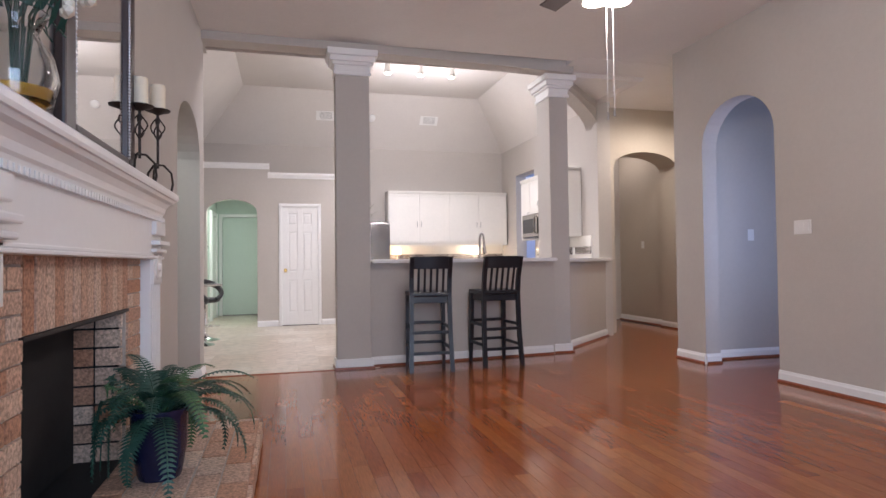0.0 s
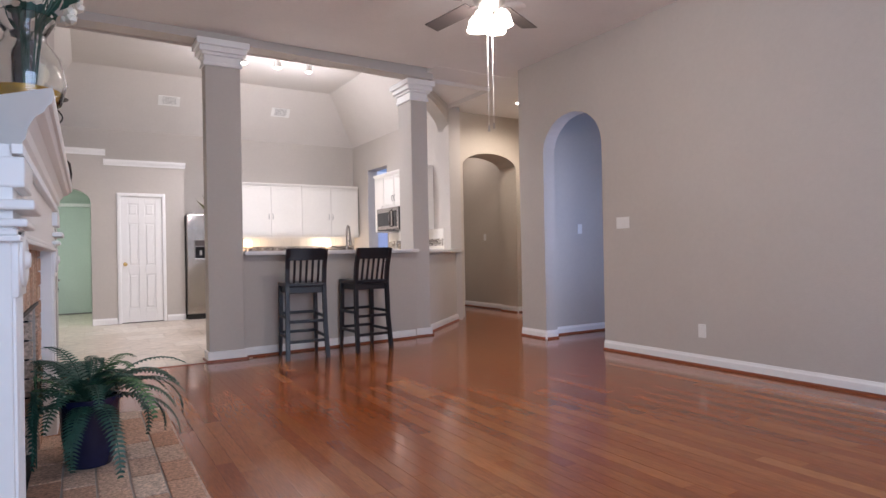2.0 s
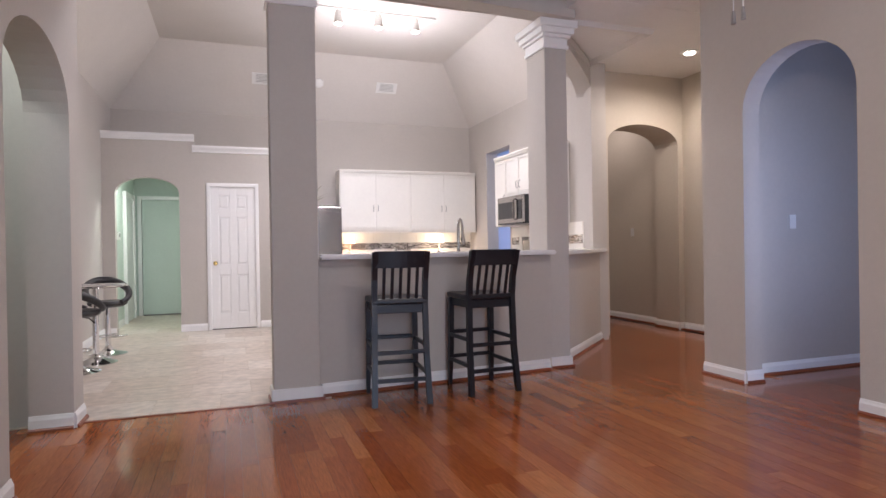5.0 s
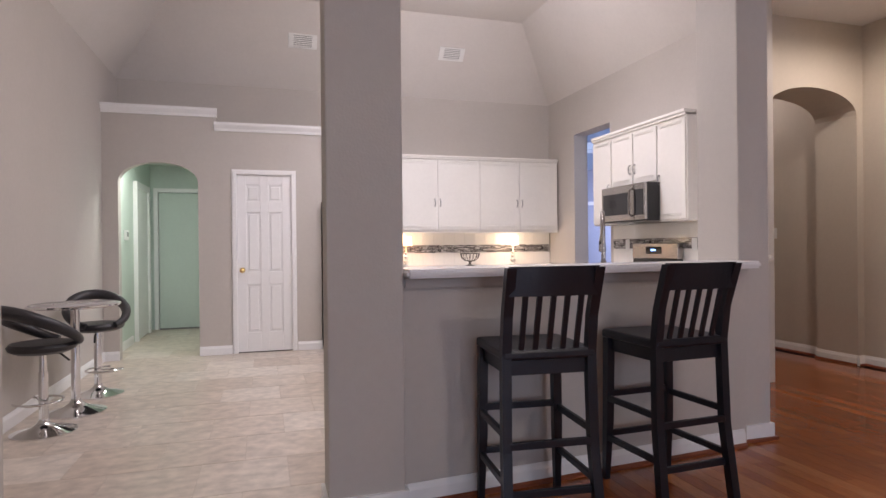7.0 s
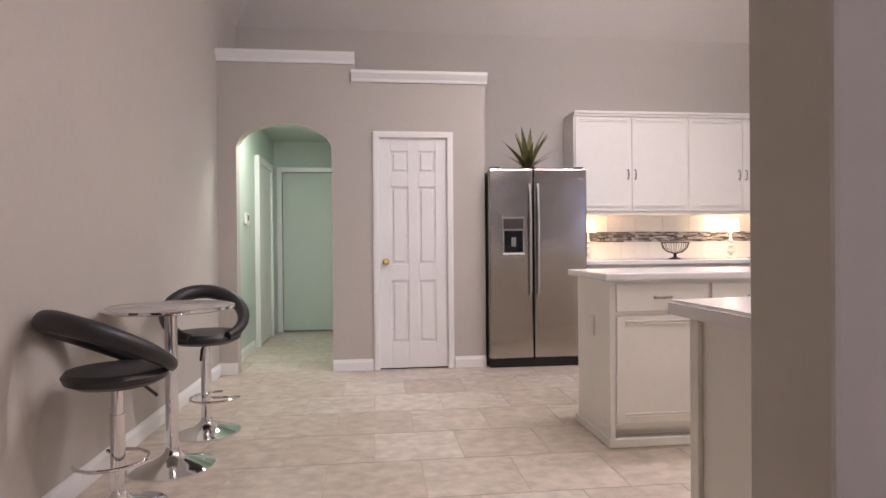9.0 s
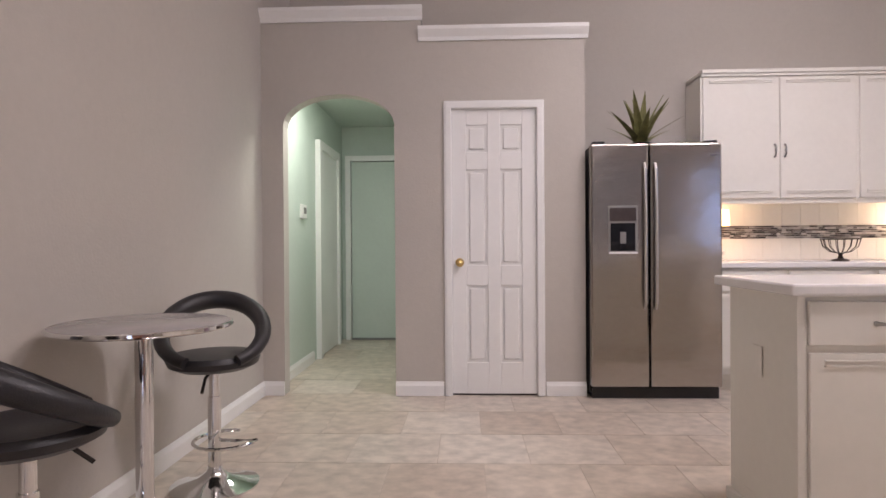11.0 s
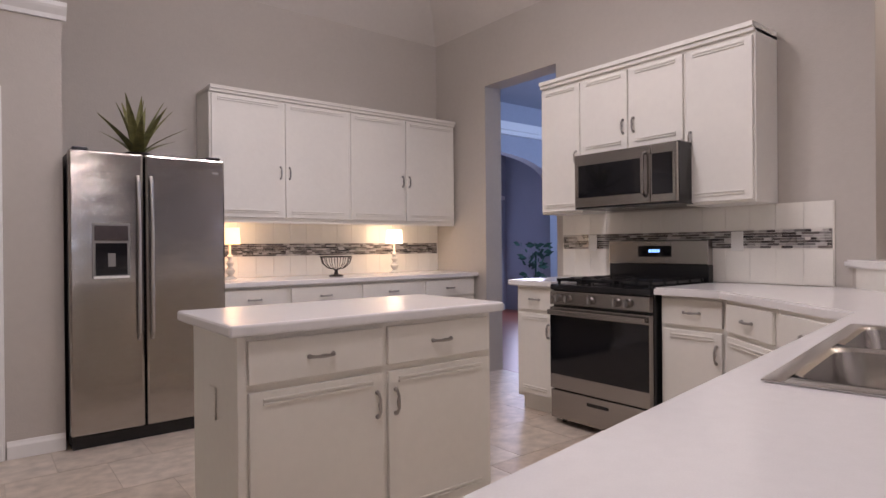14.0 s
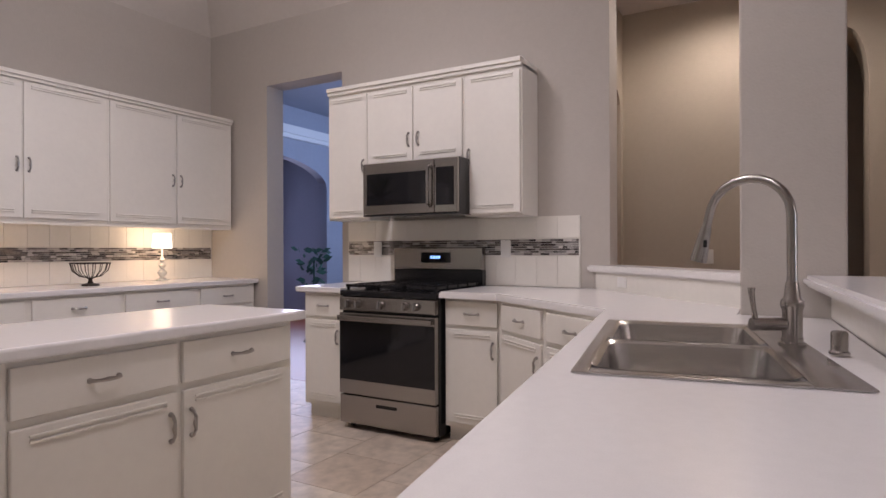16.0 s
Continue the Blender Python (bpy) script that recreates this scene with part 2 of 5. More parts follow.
def turned(bm, profile, centre=(0, 0, 0), n=28):
    """A body of revolution round z from (radius, height) pairs."""
    c = Vector(centre)
    rings = []
    for r, z in profile:
        r = max(r, 0.0005)
        rings.append([bm.verts.new(c + Vector((r * math.cos(2 * math.pi * k / n), r * math.sin(2 * math.pi * k / n), z))) for k in range(n)])
    for u, v in zip(rings, rings[1:]):
        for k in range(n):
            bm.faces.new((u[k], u[(k + 1) % n], v[(k + 1) % n], v[k]))
    bm.faces.new(rings[0][::-1])
    bm.faces.new(rings[-1])
    return bm


def prism(bm, outline, way):
    """An outline of 3D points in one plane, pushed along the vector way."""
    f = bm.faces.new([bm.verts.new(p) for p in outline])
    r = bmesh.ops.extrude_face_region(bm, geom=[f])
    bmesh.ops.translate(bm, verts=[v for v in r["geom"] if isinstance(v, bmesh.types.BMVert)], vec=way)
    return bm


def finish(name, bm, material, smooth=False):
    bmesh.ops.recalc_face_normals(bm, faces=bm.faces)
    me = bpy.data.meshes.new(name)
    bm.to_mesh(me)
    bm.free()
    me.materials.append(material)
    if smooth:
        for p in me.polygons:
            p.use_smooth = True
        me.set_sharp_from_angle(angle=radians(40))
    return new(name, me)


def part(name, bm, material, parent, label="", smooth=False):
    ob = finish(name, bm, material, smooth)
    ob.parent = parent
    if label:
        tagged(ob, label)
    return ob


def thing(name, label, category, at=(0, 0, 0), rz=0, group=""):
    ob = new(name)
    ob.empty_display_size = 0.1
    ob.matrix_world = pose(*at, 0, 0, rz)
    return tagged(ob, label, category, group)


def fixed(name, bm, material, label, category="wall", smooth=False):
    return tagged(finish(name, bm, material, smooth), label, category, kind="structure")


def arch_pts(u0, u1, spring, top, n=16):
    """Points of a flattened arch from (u1, spring) over to (u0, spring)."""
    c, h = (u0 + u1) / 2, (u1 - u0) / 2
    return [(c + h * math.cos(math.pi * k / n), spring + (top - spring) * math.sin(math.pi * k / n)) for k in range(n + 1)]


def wall(name, axis, at, thick, u0, u1, z1, holes=(), material=None, label="beige painted wall"):
    """A wall in the plane axis = at, from u0 to u1, with openings from the floor: (a, b, spring, top)."""
    out = [(u0, 0.0)]
    for a, b, spring, top in sorted(holes):
        out += [(a, 0.0)] + arch_pts(a, b, spring, top)[::-1] + [(b, 0.0)] if top > spring else [(a, 0.0), (a, top), (b, top), (b, 0.0)]
    out += [(u1, 0.0), (u1, z1), (u0, z1)]
    p3 = [(at, u, z) if axis == "x" else (u, at, z) for u, z in out]
    bm = prism(bmesh.new(), p3, (thick, 0, 0) if axis == "x" else (0, thick, 0))
    return fixed(name, bm, material or M_WALL, label)


def skirting(name, a, b, side, shoe=True, h=0.1):
    """A baseboard from a to b (plan points); side: the plan direction into the room."""
    a, b, s = Vector((*a, 0)), Vector((*b, 0)), Vector((*side, 0)).normalized()
    bm = bmesh.new()
    prof = [(0, 0.0), (0.016, 0.0), (0.016, h * 0.72), (0.010, h * 0.86), (0.006, h), (0, h)]
    prism(bm, [a + s * p + Vector((0, 0, z)) for p, z in prof], b - a)
    ob = fixed(name, bm, M_TRIM, "white moulded baseboard along the wall", "baseboard")
    if shoe:
        prof = [(0.017, 0.0), (0.032, 0.0), (0.030, 0.012), (0.017, 0.022)]
        part("shoe_moulding", prism(bmesh.new(), [a + s * p + Vector((0, 0, z)) for p, z in prof], b - a), M_SHOE, ob, "reddish wood shoe moulding")
    return ob


CEIL = 3.27
# ---- structure: living room ----
wall("wall_west", "x", -1.0, -0.25, -3.0, 5.66, CEIL, [(1.557, 2.743, 0.845, 0.845), (4.22, 5.40, 2.02, 2.38)], label="beige painted living room wall with an arch")
wall("wall_east", "x", 3.83, 0.17, -3.0, 5.1, CEIL, [(3.74, 4.66, 2.16, 2.565)], label="beige painted long wall with a tall arch")
bm = boxes(((-1.25, -3.15, 0), (4.0, -3.0, 0.5)), ((-1.25, -3.15, 2.9), (4.0, -3.0, CEIL)), ((-1.25, -3.15, 0.5), (-0.8, -3.0, 2.9)), ((1.8, -3.15, 0.5), (4.0, -3.0, 2.9)))
fixed("wall_south", bm, M_WALL, "beige wall with a wide window")
win = fixed("window_1", boxes(((-0.8, -3.12, 0.5), (1.8, -3.05, 0.56)), ((-0.8, -3.12, 2.84), (1.8, -3.05, 2.9)), ((-0.8, -3.12, 0.56), (-0.74, -3.05, 2.84)), ((1.74, -3.12, 0.56), (1.8, -3.05, 2.84)), ((0.47, -3.12, 0.56), (0.53, -3.05, 2.84))), M_TRIM, "white window frame", "window")
for a, b in ((-0.74, 0.47), (0.53, 1.74)):
    part("pane", boxes(((a, -3.09, 0.56), (b, -3.08, 2.84))), M_GLASS, win).visible_shadow = False
fixed("ceiling", boxes(((-1.25, -3.15, CEIL), (5.7, 5.52, CEIL + 0.12)), ((4.05, 5.52, CEIL), (6.3, 9.2, CEIL + 0.12)), ((2.9, 5.52, CEIL + 0.001), (4.05, 5.9, CEIL + 0.12))), M_CEIL, "off-white textured living room ceiling", "ceiling")
fixed("ground", boxes(((-2.6, -3.2, -0.12), (9.5, 13.6, -0.016))), M_SUBFLOOR, "dark joints under the plank floor", "floor")

bm = prism(bmesh.new(), [(2.86, 5.40, CEIL - 0.004), (4.25, 5.40, CEIL - 0.004), (4.25, 7.24, CEIL - 0.004), (2.86, 5.88, CEIL - 0.004)], (0, 0, 0.12))
fixed("ceiling_corner", bm, M_CEIL, "off-white ceiling by the angled beam", "ceiling")

# passage behind the tall arch, and the hall
wall("wall_passage_north", "y", 4.83, 0.27, 4.0, 5.6, CEIL, label="plain wall of the side passage")
wall("wall_passage_south", "y", 3.3, -0.15, 4.0, 5.6, CEIL, label="plain wall of the side passage")
wall("wall_passage_end", "x", 5.45, 0.15, 3.3, 4.83, CEIL, label="plain end wall of the side passage")
wall("wall_hall_east", "x", 5.53, 0.4, 5.1, 9.0, CEIL, [(5.45, 5.74, 2.45, 2.86)], M_HALL, "tan hall wall with a narrow arch")
wall("wall_hall_arch", "y", 7.25, 0.45, 4.2, 5.53, CEIL, [(4.38, 5.45, 2.41, 2.64)], M_HALL, "tan hall wall with a wide arch")
wall("wall_hall_end", "y", 9.0, 0.1, 4.0, 5.53, CEIL, label="plain wall at the end of the hall")
wall("wall_niche", "x", 6.3, 0.1, 4.6, 6.2, CEIL, label="wall behind the narrow arch", material=M_HALL)
fixed("wall_niche_sides", boxes(((5.93, 4.6, 0), (6.3, 4.7, CEIL)), ((5.93, 6.1, 0), (6.3, 6.2, CEIL)), ((5.93, 4.7, 3.1), (6.3, 6.1, CEIL))), M_HALL, "side walls behind the narrow arch")

# beam, columns, bar wall
fixed("beam", prism(bmesh.new(), [(-1.0, 5.50, 3.19), (0.6, 5.52, 3.19), (2.95, 5.68, 3.19), (2.95, 5.88, 3.19), (0.6, 5.72, 3.19), (-1.0, 5.72, 3.19)], (0, 0, 0.23)), M_WALL, "painted beam between living room and kitchen", "beam")
A0, A1 = Vector((2.84, 5.86, 0)), Vector((4.05, 7.06, 0))
ND = Vector((-0.7071, 0.7071, 0))
bm = prism(bmesh.new(), [A0 + Vector((0, 0, 3.19)), A1 + Vector((0, 0, 3.19)), A1 + Vector((0, 0, 3.42)), A0 + Vector((0, 0, 3.42))], ND * 0.2)
fixed("beam_angled", bm, M_WALL, "painted angled beam", "beam")
# the curved head of the angled opening
AD, AL = (A1 - A0).normalized(), (A1 - A0).length
head = [(0.12, 3.188), (AL, 3.188)] + [(0.12 + (AL - 0.12) * math.sin(radians(a)), 2.90 + 0.24 * math.cos(radians(a))) for a in range(90, -1, -6)]
bm = prism(bmesh.new(), [A0 + AD * u + ND * 0.006 + Vector((0, 0, z)) for u, z in head], ND * 0.188)
fixed("arch_head_angled", bm, M_WALL, "curved painted head of the angled opening", "beam")


def column(x0, x1, y0, y1):
    c = fixed("column", boxes(((x0, y0, 0), (x1, y1, 2.98)), bevel=0.008), M_WALL, "square beige column with a white capital", "column")
    bm = bmesh.new()
    for g, z0, z1 in ((0.018, 2.94, 2.975), (0.008, 2.975, 3.04), (0.03, 3.04, 3.07), (0.055, 3.07, 3.125), (0.08, 3.125, 3.19)):
        box(bm, (x0 - g, y0 - g, z0), (x1 + g, y1 + g, z1), 0.006)
    part("capital", bm, M_TRIM, c, "white stepped capital")
    part("plinth", boxes(((x0 - 0.016, y0 - 0.016, 0), (x1 + 0.016, y1 + 0.016, 0.1)), bevel=0.004), M_TRIM, c, "white baseboard")
    part("shoe_moulding", boxes(((x0 - 0.03, y0 - 0.03, 0), (x1 + 0.03, y1 + 0.03, 0.02))), M_SHOE, c)


column(0.25, 0.59, 5.52, 5.70)
column(2.70, 2.93, 5.81, 6.16)
fixed("wall_bar", prism(bmesh.new(), [(0.59, 5.58, 0), (2.705, 5.765, 0), (2.705, 5.85, 0), (0.59, 5.70, 0)], (0, 0, 1.045)), M_WALL, "grey-beige half wall under the bar")
skirting("baseboard", (0.61, 5.582), (2.68, 5.762), (0.087, -1))
B0, B1 = Vector((2.86, 5.88, 0)), Vector((4.17, 7.08, 0))
BD = (B1 - B0).normalized()
BN = Vector((-BD.y, BD.x, 0))
bm = prism(bmesh.new(), [B0, B1, B1 + BN * 0.14, B0 + BN * 0.14], (0, 0, 1.035))
fixed("wall_bar_angled", bm, M_WALL, "grey-beige angled half wall")
skirting("baseboard", B0.xy, B1.xy, (-BN).xy)
wall("wall_kitchen_east", "x", 3.97, 0.2, 6.98, 10.95, 4.3, [(9.17, 10.03, 2.66, 2.66)], label="beige kitchen wall with a tall doorway")
skirting("baseboard", (3.83, -3), (3.83, 3.74), (-1, 0))
skirting("baseboard", (3.83, 4.66), (3.83, 5.1), (-1, 0))
skirting("baseboard", (3.83, 5.1), (4.0, 5.1), (0, 1))
skirting("baseboard", (3.83, 4.66), (4.0, 4.66), (0, -1))
skirting("baseboard", (4.0, 4.83), (5.45, 4.83), (0, -1))
skirting("baseboard", (5.53, 5.76), (5.53, 7.25), (-1, 0))
skirting("baseboard", (5.53, 7.70), (5.53, 9.0), (-1, 0))
skirting("baseboard", (5.45, 7.25), (5.45, 7.70), (-1, 0))
skirting("baseboard", (5.45, 7.25), (5.53, 7.25), (0, -1))
skirting("baseboard", (4.17, 7.08), (4.17, 9.0), (1, 0))
skirting("baseboard", (-1.0, 3.35), (-1.0, 4.22), (1, 0))
skirting("baseboard", (-1.0, 5.40), (-1.0, 5.66), (1, 0))
skirting("baseboard", (-1.25, 5.40), (-1.0, 5.40), (0, -1))
skirting("baseboard", (-1.0, -3), (-1.0, 1.2), (1, 0))

# room behind the west arch
fixed("wall_side_room", boxes(((-2.5, 4.0, 0), (-2.4, 5.95, CEIL)), ((-2.4, 3.9, 0), (-1.25, 4.0, CEIL))), M_MINT, "pale green wall seen through the side arch")
fixed("ceiling_side_room", boxes(((-2.5, 3.9, CEIL), (-1.25, 5.95, CEIL + 0.1))), M_CEIL, "side room ceiling", "ceiling")

# ---- structure: kitchen and breakfast corner ----
WX = -1.66
wall("wall_breakfast", "x", WX, -0.12, 5.56, 10.95, 4.3, label="beige breakfast corner wall")
fixed("wall_breakfast_return", boxes(((-2.5, 5.56, 0), (-1.25, 5.66, 4.3))), M_WALL, "short return wall")
fixed("wall_kitchen_upper", boxes(((-1.78, 5.86, 3.42), (4.2, 5.9, 4.3)), ((-1.25, 5.60, 3.422), (2.95, 5.88, 3.46)), ((-1.25, 5.72, 3.27), (-1.0, 5.95, 3.42)), ((-1.78, 5.661, 3.2), (-1.0, 5.95, 3.26))), M_WALL, "wall above the beam")
wall("wall_north", "y", 10.77, 0.15, WX, 3.97, 4.3, [(-1.63, 0.6, 2.5, 2.5)], label="beige kitchen back wall")
wall("wall_pantry_1", "y", 10.05, 0.12, WX, -0.51, 2.715, [(-1.505, -0.705, 1.93, 2.15)], label="beige wall with a small arch")
wall("wall_pantry_2", "y", 10.05, 0.12, -0.51, 0.64, 2.565, [(-0.305, 0.305, 2.05, 2.05)], label="beige pantry wall")
fixed("wall_pantry_side", boxes(((0.54, 10.17, 0), (0.64, 10.77, 2.565))), M_WALL, "beige pantry side wall")
fixed("pantry_top", boxes(((WX, 10.17, 2.45), (-0.51, 10.77, 2.715)), ((-0.51, 10.17, 2.45), (0.64, 10.77, 2.565))), M_WALL, "flat top of the pantry box", "ledge")
for a, b, z in ((WX, -0.50, 2.715), (-0.53, 0.665, 2.565)):
    bm = bmesh.new()
    prism(bm, [(a, 10.05, z - 0.05), (a, 10.035, z - 0.05), (a, 10.03, z - 0.025), (a, 10.008, z + 0.005), (a, 10.0, z + 0.02), (a, 10.0, z + 0.045), (a, 10.05, z + 0.045)], (b - a, 0, 0))
    fixed("trim", bm, M_TRIM, "white crown moulding on the pantry ledge", "moulding")
# hipped vault
bm = bmesh.new()
x0, x1, y0, y1, zb, zt, g = WX, 3.97, 5.9, 10.77, 3.22, 4.08, 0.74
lo = [bm.verts.new(p) for p in ((x0, y0, zb), (x1, y0, zb), (x1, y1, zb), (x0, y1, zb))]
hi = [bm.verts.new(p) for p in ((x0 + g, y0 + g, zt), (x1 - g, y0 + g, zt), (x1 - g, y1 - g, zt), (x0 + g, y1 - g, zt))]
for i in range(4):
    bm.faces.new((lo[i], lo[(i + 1) % 4], hi[(i + 1) % 4], hi[i]))
bm.faces.new(hi)
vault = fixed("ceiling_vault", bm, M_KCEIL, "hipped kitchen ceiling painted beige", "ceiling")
sm = vault.modifiers.new("thickness", "SOLIDIFY")
sm.thickness, sm.offset = 0.08, 1.0
skirting("baseboard", (WX, 5.66), (WX, 10.05), (1, 0), False)
skirting("baseboard", (-0.705, 10.05), (-0.36, 10.05), (0, -1), False)
skirting("baseboard", (0.36, 10.05), (0.64, 10.05), (0, -1), False)
skirting("baseboard", (WX, 10.05), (-1.505, 10.05), (0, -1), False)
# garage hall
fixed("wall_garage_hall", boxes(((-1.72, 10.17, 0), (-1.62, 12.75, 2.45)), ((-0.62, 10.17, 0), (-0.55, 12.75, 2.45)), ((-1.72, 12.65, 0), (-0.55, 12.75, 2.45))), M_MINT, "pale green painted hall wall")
fixed("ceiling_garage_hall", boxes(((-1.72, 10.17, 2.44), (-0.55, 12.75, 2.5))), M_MINT, "hall ceiling", "ceiling")
skirting("baseboard", (-1.62, 10.17), (-1.62, 11.3), (1, 0), False)
# dining room
fixed("wall_dining", boxes(((8.0, 9.1, 0), (8.1, 14.0, CEIL)), ((4.17, 9.1, 0), (8.1, 9.2, CEIL)), ((4.17, 13.9, 0), (8.1, 14.0, CEIL)), ((4.07, 10.9, 0), (4.17, 14.0, CEIL))), M_DINE, "blue-grey dining room wall")
wall("wall_dining_arch", "y", 12.2, 0.15, 4.17, 8.0, CEIL, [(4.75, 7.3, 2.15, 2.55)], M_DINE, "dining room wall with a broad arch")
fixed("ceiling_dining", boxes(((4.07, 9.1, CEIL), (8.1, 14.0, CEIL + 0.1))), M_DINE, "dining room ceiling", "ceiling")
fixed("trim_dining", boxes(((4.17, 12.12, 2.86), (8.0, 12.2, 2.98)), ((4.17, 12.15, 2.80), (8.0, 12.2, 2.86))), M_TRIM, "white crown moulding in the dining room", "moulding")
fixed("trim_dining_far", boxes(((4.3, 13.82, 2.02), (7.9, 13.9, 2.09)), ((4.3, 13.85, 0.0), (7.9, 13.9, 0.1))), M_TRIM, "white moulding on the far dining wall", "moulding")


def six_panel_door(name, x0, x1, y, z1, knob_x, material, label, casing=0.055, knob=True):
    d = fixed(name, boxes(((x0, y, 0.012), (x1, y + 0.035, z1)), bevel=0.002), material, label, "door")
    w, mid = x1 - x0, (x0 + x1) / 2
    us = (x0, x0 + 0.17 * w, mid - 0.075 * w, mid + 0.075 * w, x1 - 0.17 * w, x1)
    zs = (0.012, 0.115 * z1, 0.385 * z1, 0.455 * z1, 0.79 * z1, 0.85 * z1, 0.945 * z1, z1)
    for k in (0, 2, 4):
        part("stile", boxes(((us[k], y - 0.013, 0.012), (us[k + 1], y + 0.0005, z1)), bevel=0.003), material, d)
    for a, b in ((us[1], us[2]), (us[3], us[4])):
        for k in (0, 2, 4, 6):
            part("rail", boxes(((a, y - 0.0125, zs[k]), (b, y + 0.0005, zs[k + 1])), bevel=0.003), material, d)
        for k in (1, 3, 5):
            part("panel", boxes(((a + 0.022, y - 0.011, zs[k] + 0.022), (b - 0.022, y + 0.0005, zs[k + 1] - 0.022)), bevel=0.008), material, d)
    bm = bmesh.new()
    c = casing
    for k, (q, t) in enumerate(((0.0, 0.016), (0.012, 0.022))):
        e = c - q
        box(bm, (x0 - e, y - t - 0.02, 0), (x0 - q * 0.4, y + 0.0, z1 + e), 0.003)
        box(bm, (x1 + q * 0.4, y - t - 0.02, 0), (x1 + e, y + 0.0, z1 + e), 0.003)
        box(bm, (x0 - e, y - t - 0.021, z1 + q * 0.4), (x1 + e, y + 0.0, z1 + e + 0.002), 0.003)
    part("casing", bm, material, d, "white moulded casing")
    if knob:
        bm = turned(bmesh.new(), [(0.03, 0), (0.03, 0.008), (0.012, 0.014), (0.012, 0.03), (0.028, 0.04), (0.031, 0.055), (0.02, 0.068), (0.003, 0.07)], n=20)
        bmesh.ops.transform(bm, matrix=pose(knob_x, y, 0.945, 90), verts=bm.verts)
        part("door_knob", bm, M_BRASS, d, "polished brass knob", True)
    for z in (0.2, 1.0, 1.82):
        part("hinge", boxes(((x1 - 0.002, y - 0.012, z), (x1 + 0.01, y + 0.0, z + 0.09))), M_TRIM, d)
    part("threshold", boxes(((x0, y + 0.001, 0.001), (x1, y + 0.03, 0.011))), M_BLACK, d)


six_panel_door("door_1", -0.298, 0.298, 10.07, 2.03, -0.245, M_TRIM, "white six-panel pantry door, closed")
g = fixed("door_2", boxes(((-1.50, 12.6, 0.01), (-0.70, 12.65, 2.03))), M_MINT, "plain pale green door at the end of the hall", "door")
part("casing", boxes(((-1.57, 12.58, 0), (-1.51, 12.65, 2.10)), ((-0.69, 12.58, 0), (-0.63, 12.65, 2.10)), ((-1.509, 12.58, 2.04), (-0.691, 12.65, 2.10))), M_TRIM, g)
part("threshold", boxes(((-1.5, 12.57, 0.001), (-0.7, 12.6, 0.02))), M_GREYSLOT, g)
g = fixed("door_3", boxes(((-1.615, 11.5, 0.01), (-1.595, 12.25, 2.0))), M_TRIM, "white side door in the hall", "door")
part("casing", boxes(((-1.62, 11.42, 0), (-1.57, 11.5, 2.08)), ((-1.62, 12.25, 0), (-1.57, 12.33, 2.08)), ((-1.62, 11.501, 2.0), (-1.572, 12.249, 2.08))), M_TRIM, g)

# ---- living room things ----
fp = thing("fireplace", "white wooden mantel around a washed brick fireplace", "fireplace", (-1.0, 2.15, 0))
fp.scale.y = 1.14
# local: x out from the wall, y along it
H = 0.12
part("hearth_slab", boxes(((0.002, -1.06, 0.0), (0.60, 1.02, H + 0.001))), M_MORTAR, fp, "raised brick hearth")
brick_me = bpy.data.meshes.new("brick")
bm = box(bmesh.new(), (-0.5, -0.5, -0.5), (0.5, 0.5, 0.5), 0.04)
bm.to_mesh(brick_me)
bm.free()
brick_me.materials.append(M_BRICK)
brng = random.Random(3)


def brick(c, size):
    ob = new("brick", brick_me)
    ob.parent = fp
    ob.location = Vector(c) + Vector((brng.uniform(-0.002, 0.002), 0, 0))
    ob.scale = size


for r in range(5):
    y = -1.055
    k = 0
    while y < 1.0:
        l = 0.115 if (k == 0 and r % 2) else 0.225
        l = min(l, 1.02 - y)
        brick((0.062 + r * 0.121, y + l / 2, H - 0.008), (0.112, l - 0.009, 0.03))
        y += l
        k += 1
for z, n in ((0.035, 9), (0.082, 9)):
    for k in range(n):
        l = 2.08 / n
        brick((0.612, -1.06 + l * (k + 0.5), z), (0.02, l - 0.009, 0.04))
part("surround_mortar", boxes(((-0.02, -0.765, H), (0.006, -0.52, 1.13)), ((-0.02, 0.52, H), (0.006, 0.765, 1.13)), ((-0.02, -0.52, 0.84), (0.006, 0.52, 1.13))), M_MORTAR, fp, "brick joints")
for k in range(14):
    w = 1.04 / 14
    brick((0.006, -0.52 + w * (k + 0.5), 0.985), (0.02, w - 0.008, 0.28))
for sgn in (-1, 1):
    for k in range(14):
        h = 1.0 / 14
        for a, b in (((0.525, 0.76),) if k % 2 else ((0.525, 0.62), (0.62, 0.76))):
            brick((0.006, sgn * (a + b) / 2, H + 0.005 + h * (k + 0.5)), (0.02, b - a - 0.008, h - 0.008))
part("firebox", boxes(((-0.42, -0.52, H), (-0.40, 0.52, 0.84)), ((-0.4, -0.52, H - 0.005), (0.004, 0.52, H + 0.004)), ((-0.4, -0.52, 0.82), (0.0, 0.52, 0.84))), M_SOOT, fp, "sooty black firebox")
for sgn in (-1, 1):
    part("firebox_side", boxes(((-0.40, sgn * 0.50, H), (-0.02, sgn * 0.52, 0.84))), M_SOOT, fp)
    for k in range(8):
        for q in (-0.06, -0.18):
            brick((q, sgn * 0.50, H + 0.045 + 0.09 * k), (0.112, 0.02, 0.08))
part("lintel", boxes(((-0.03, -0.53, 0.828), (0.02, 0.53, 0.842))), M_IRON, fp, "dark steel lintel")
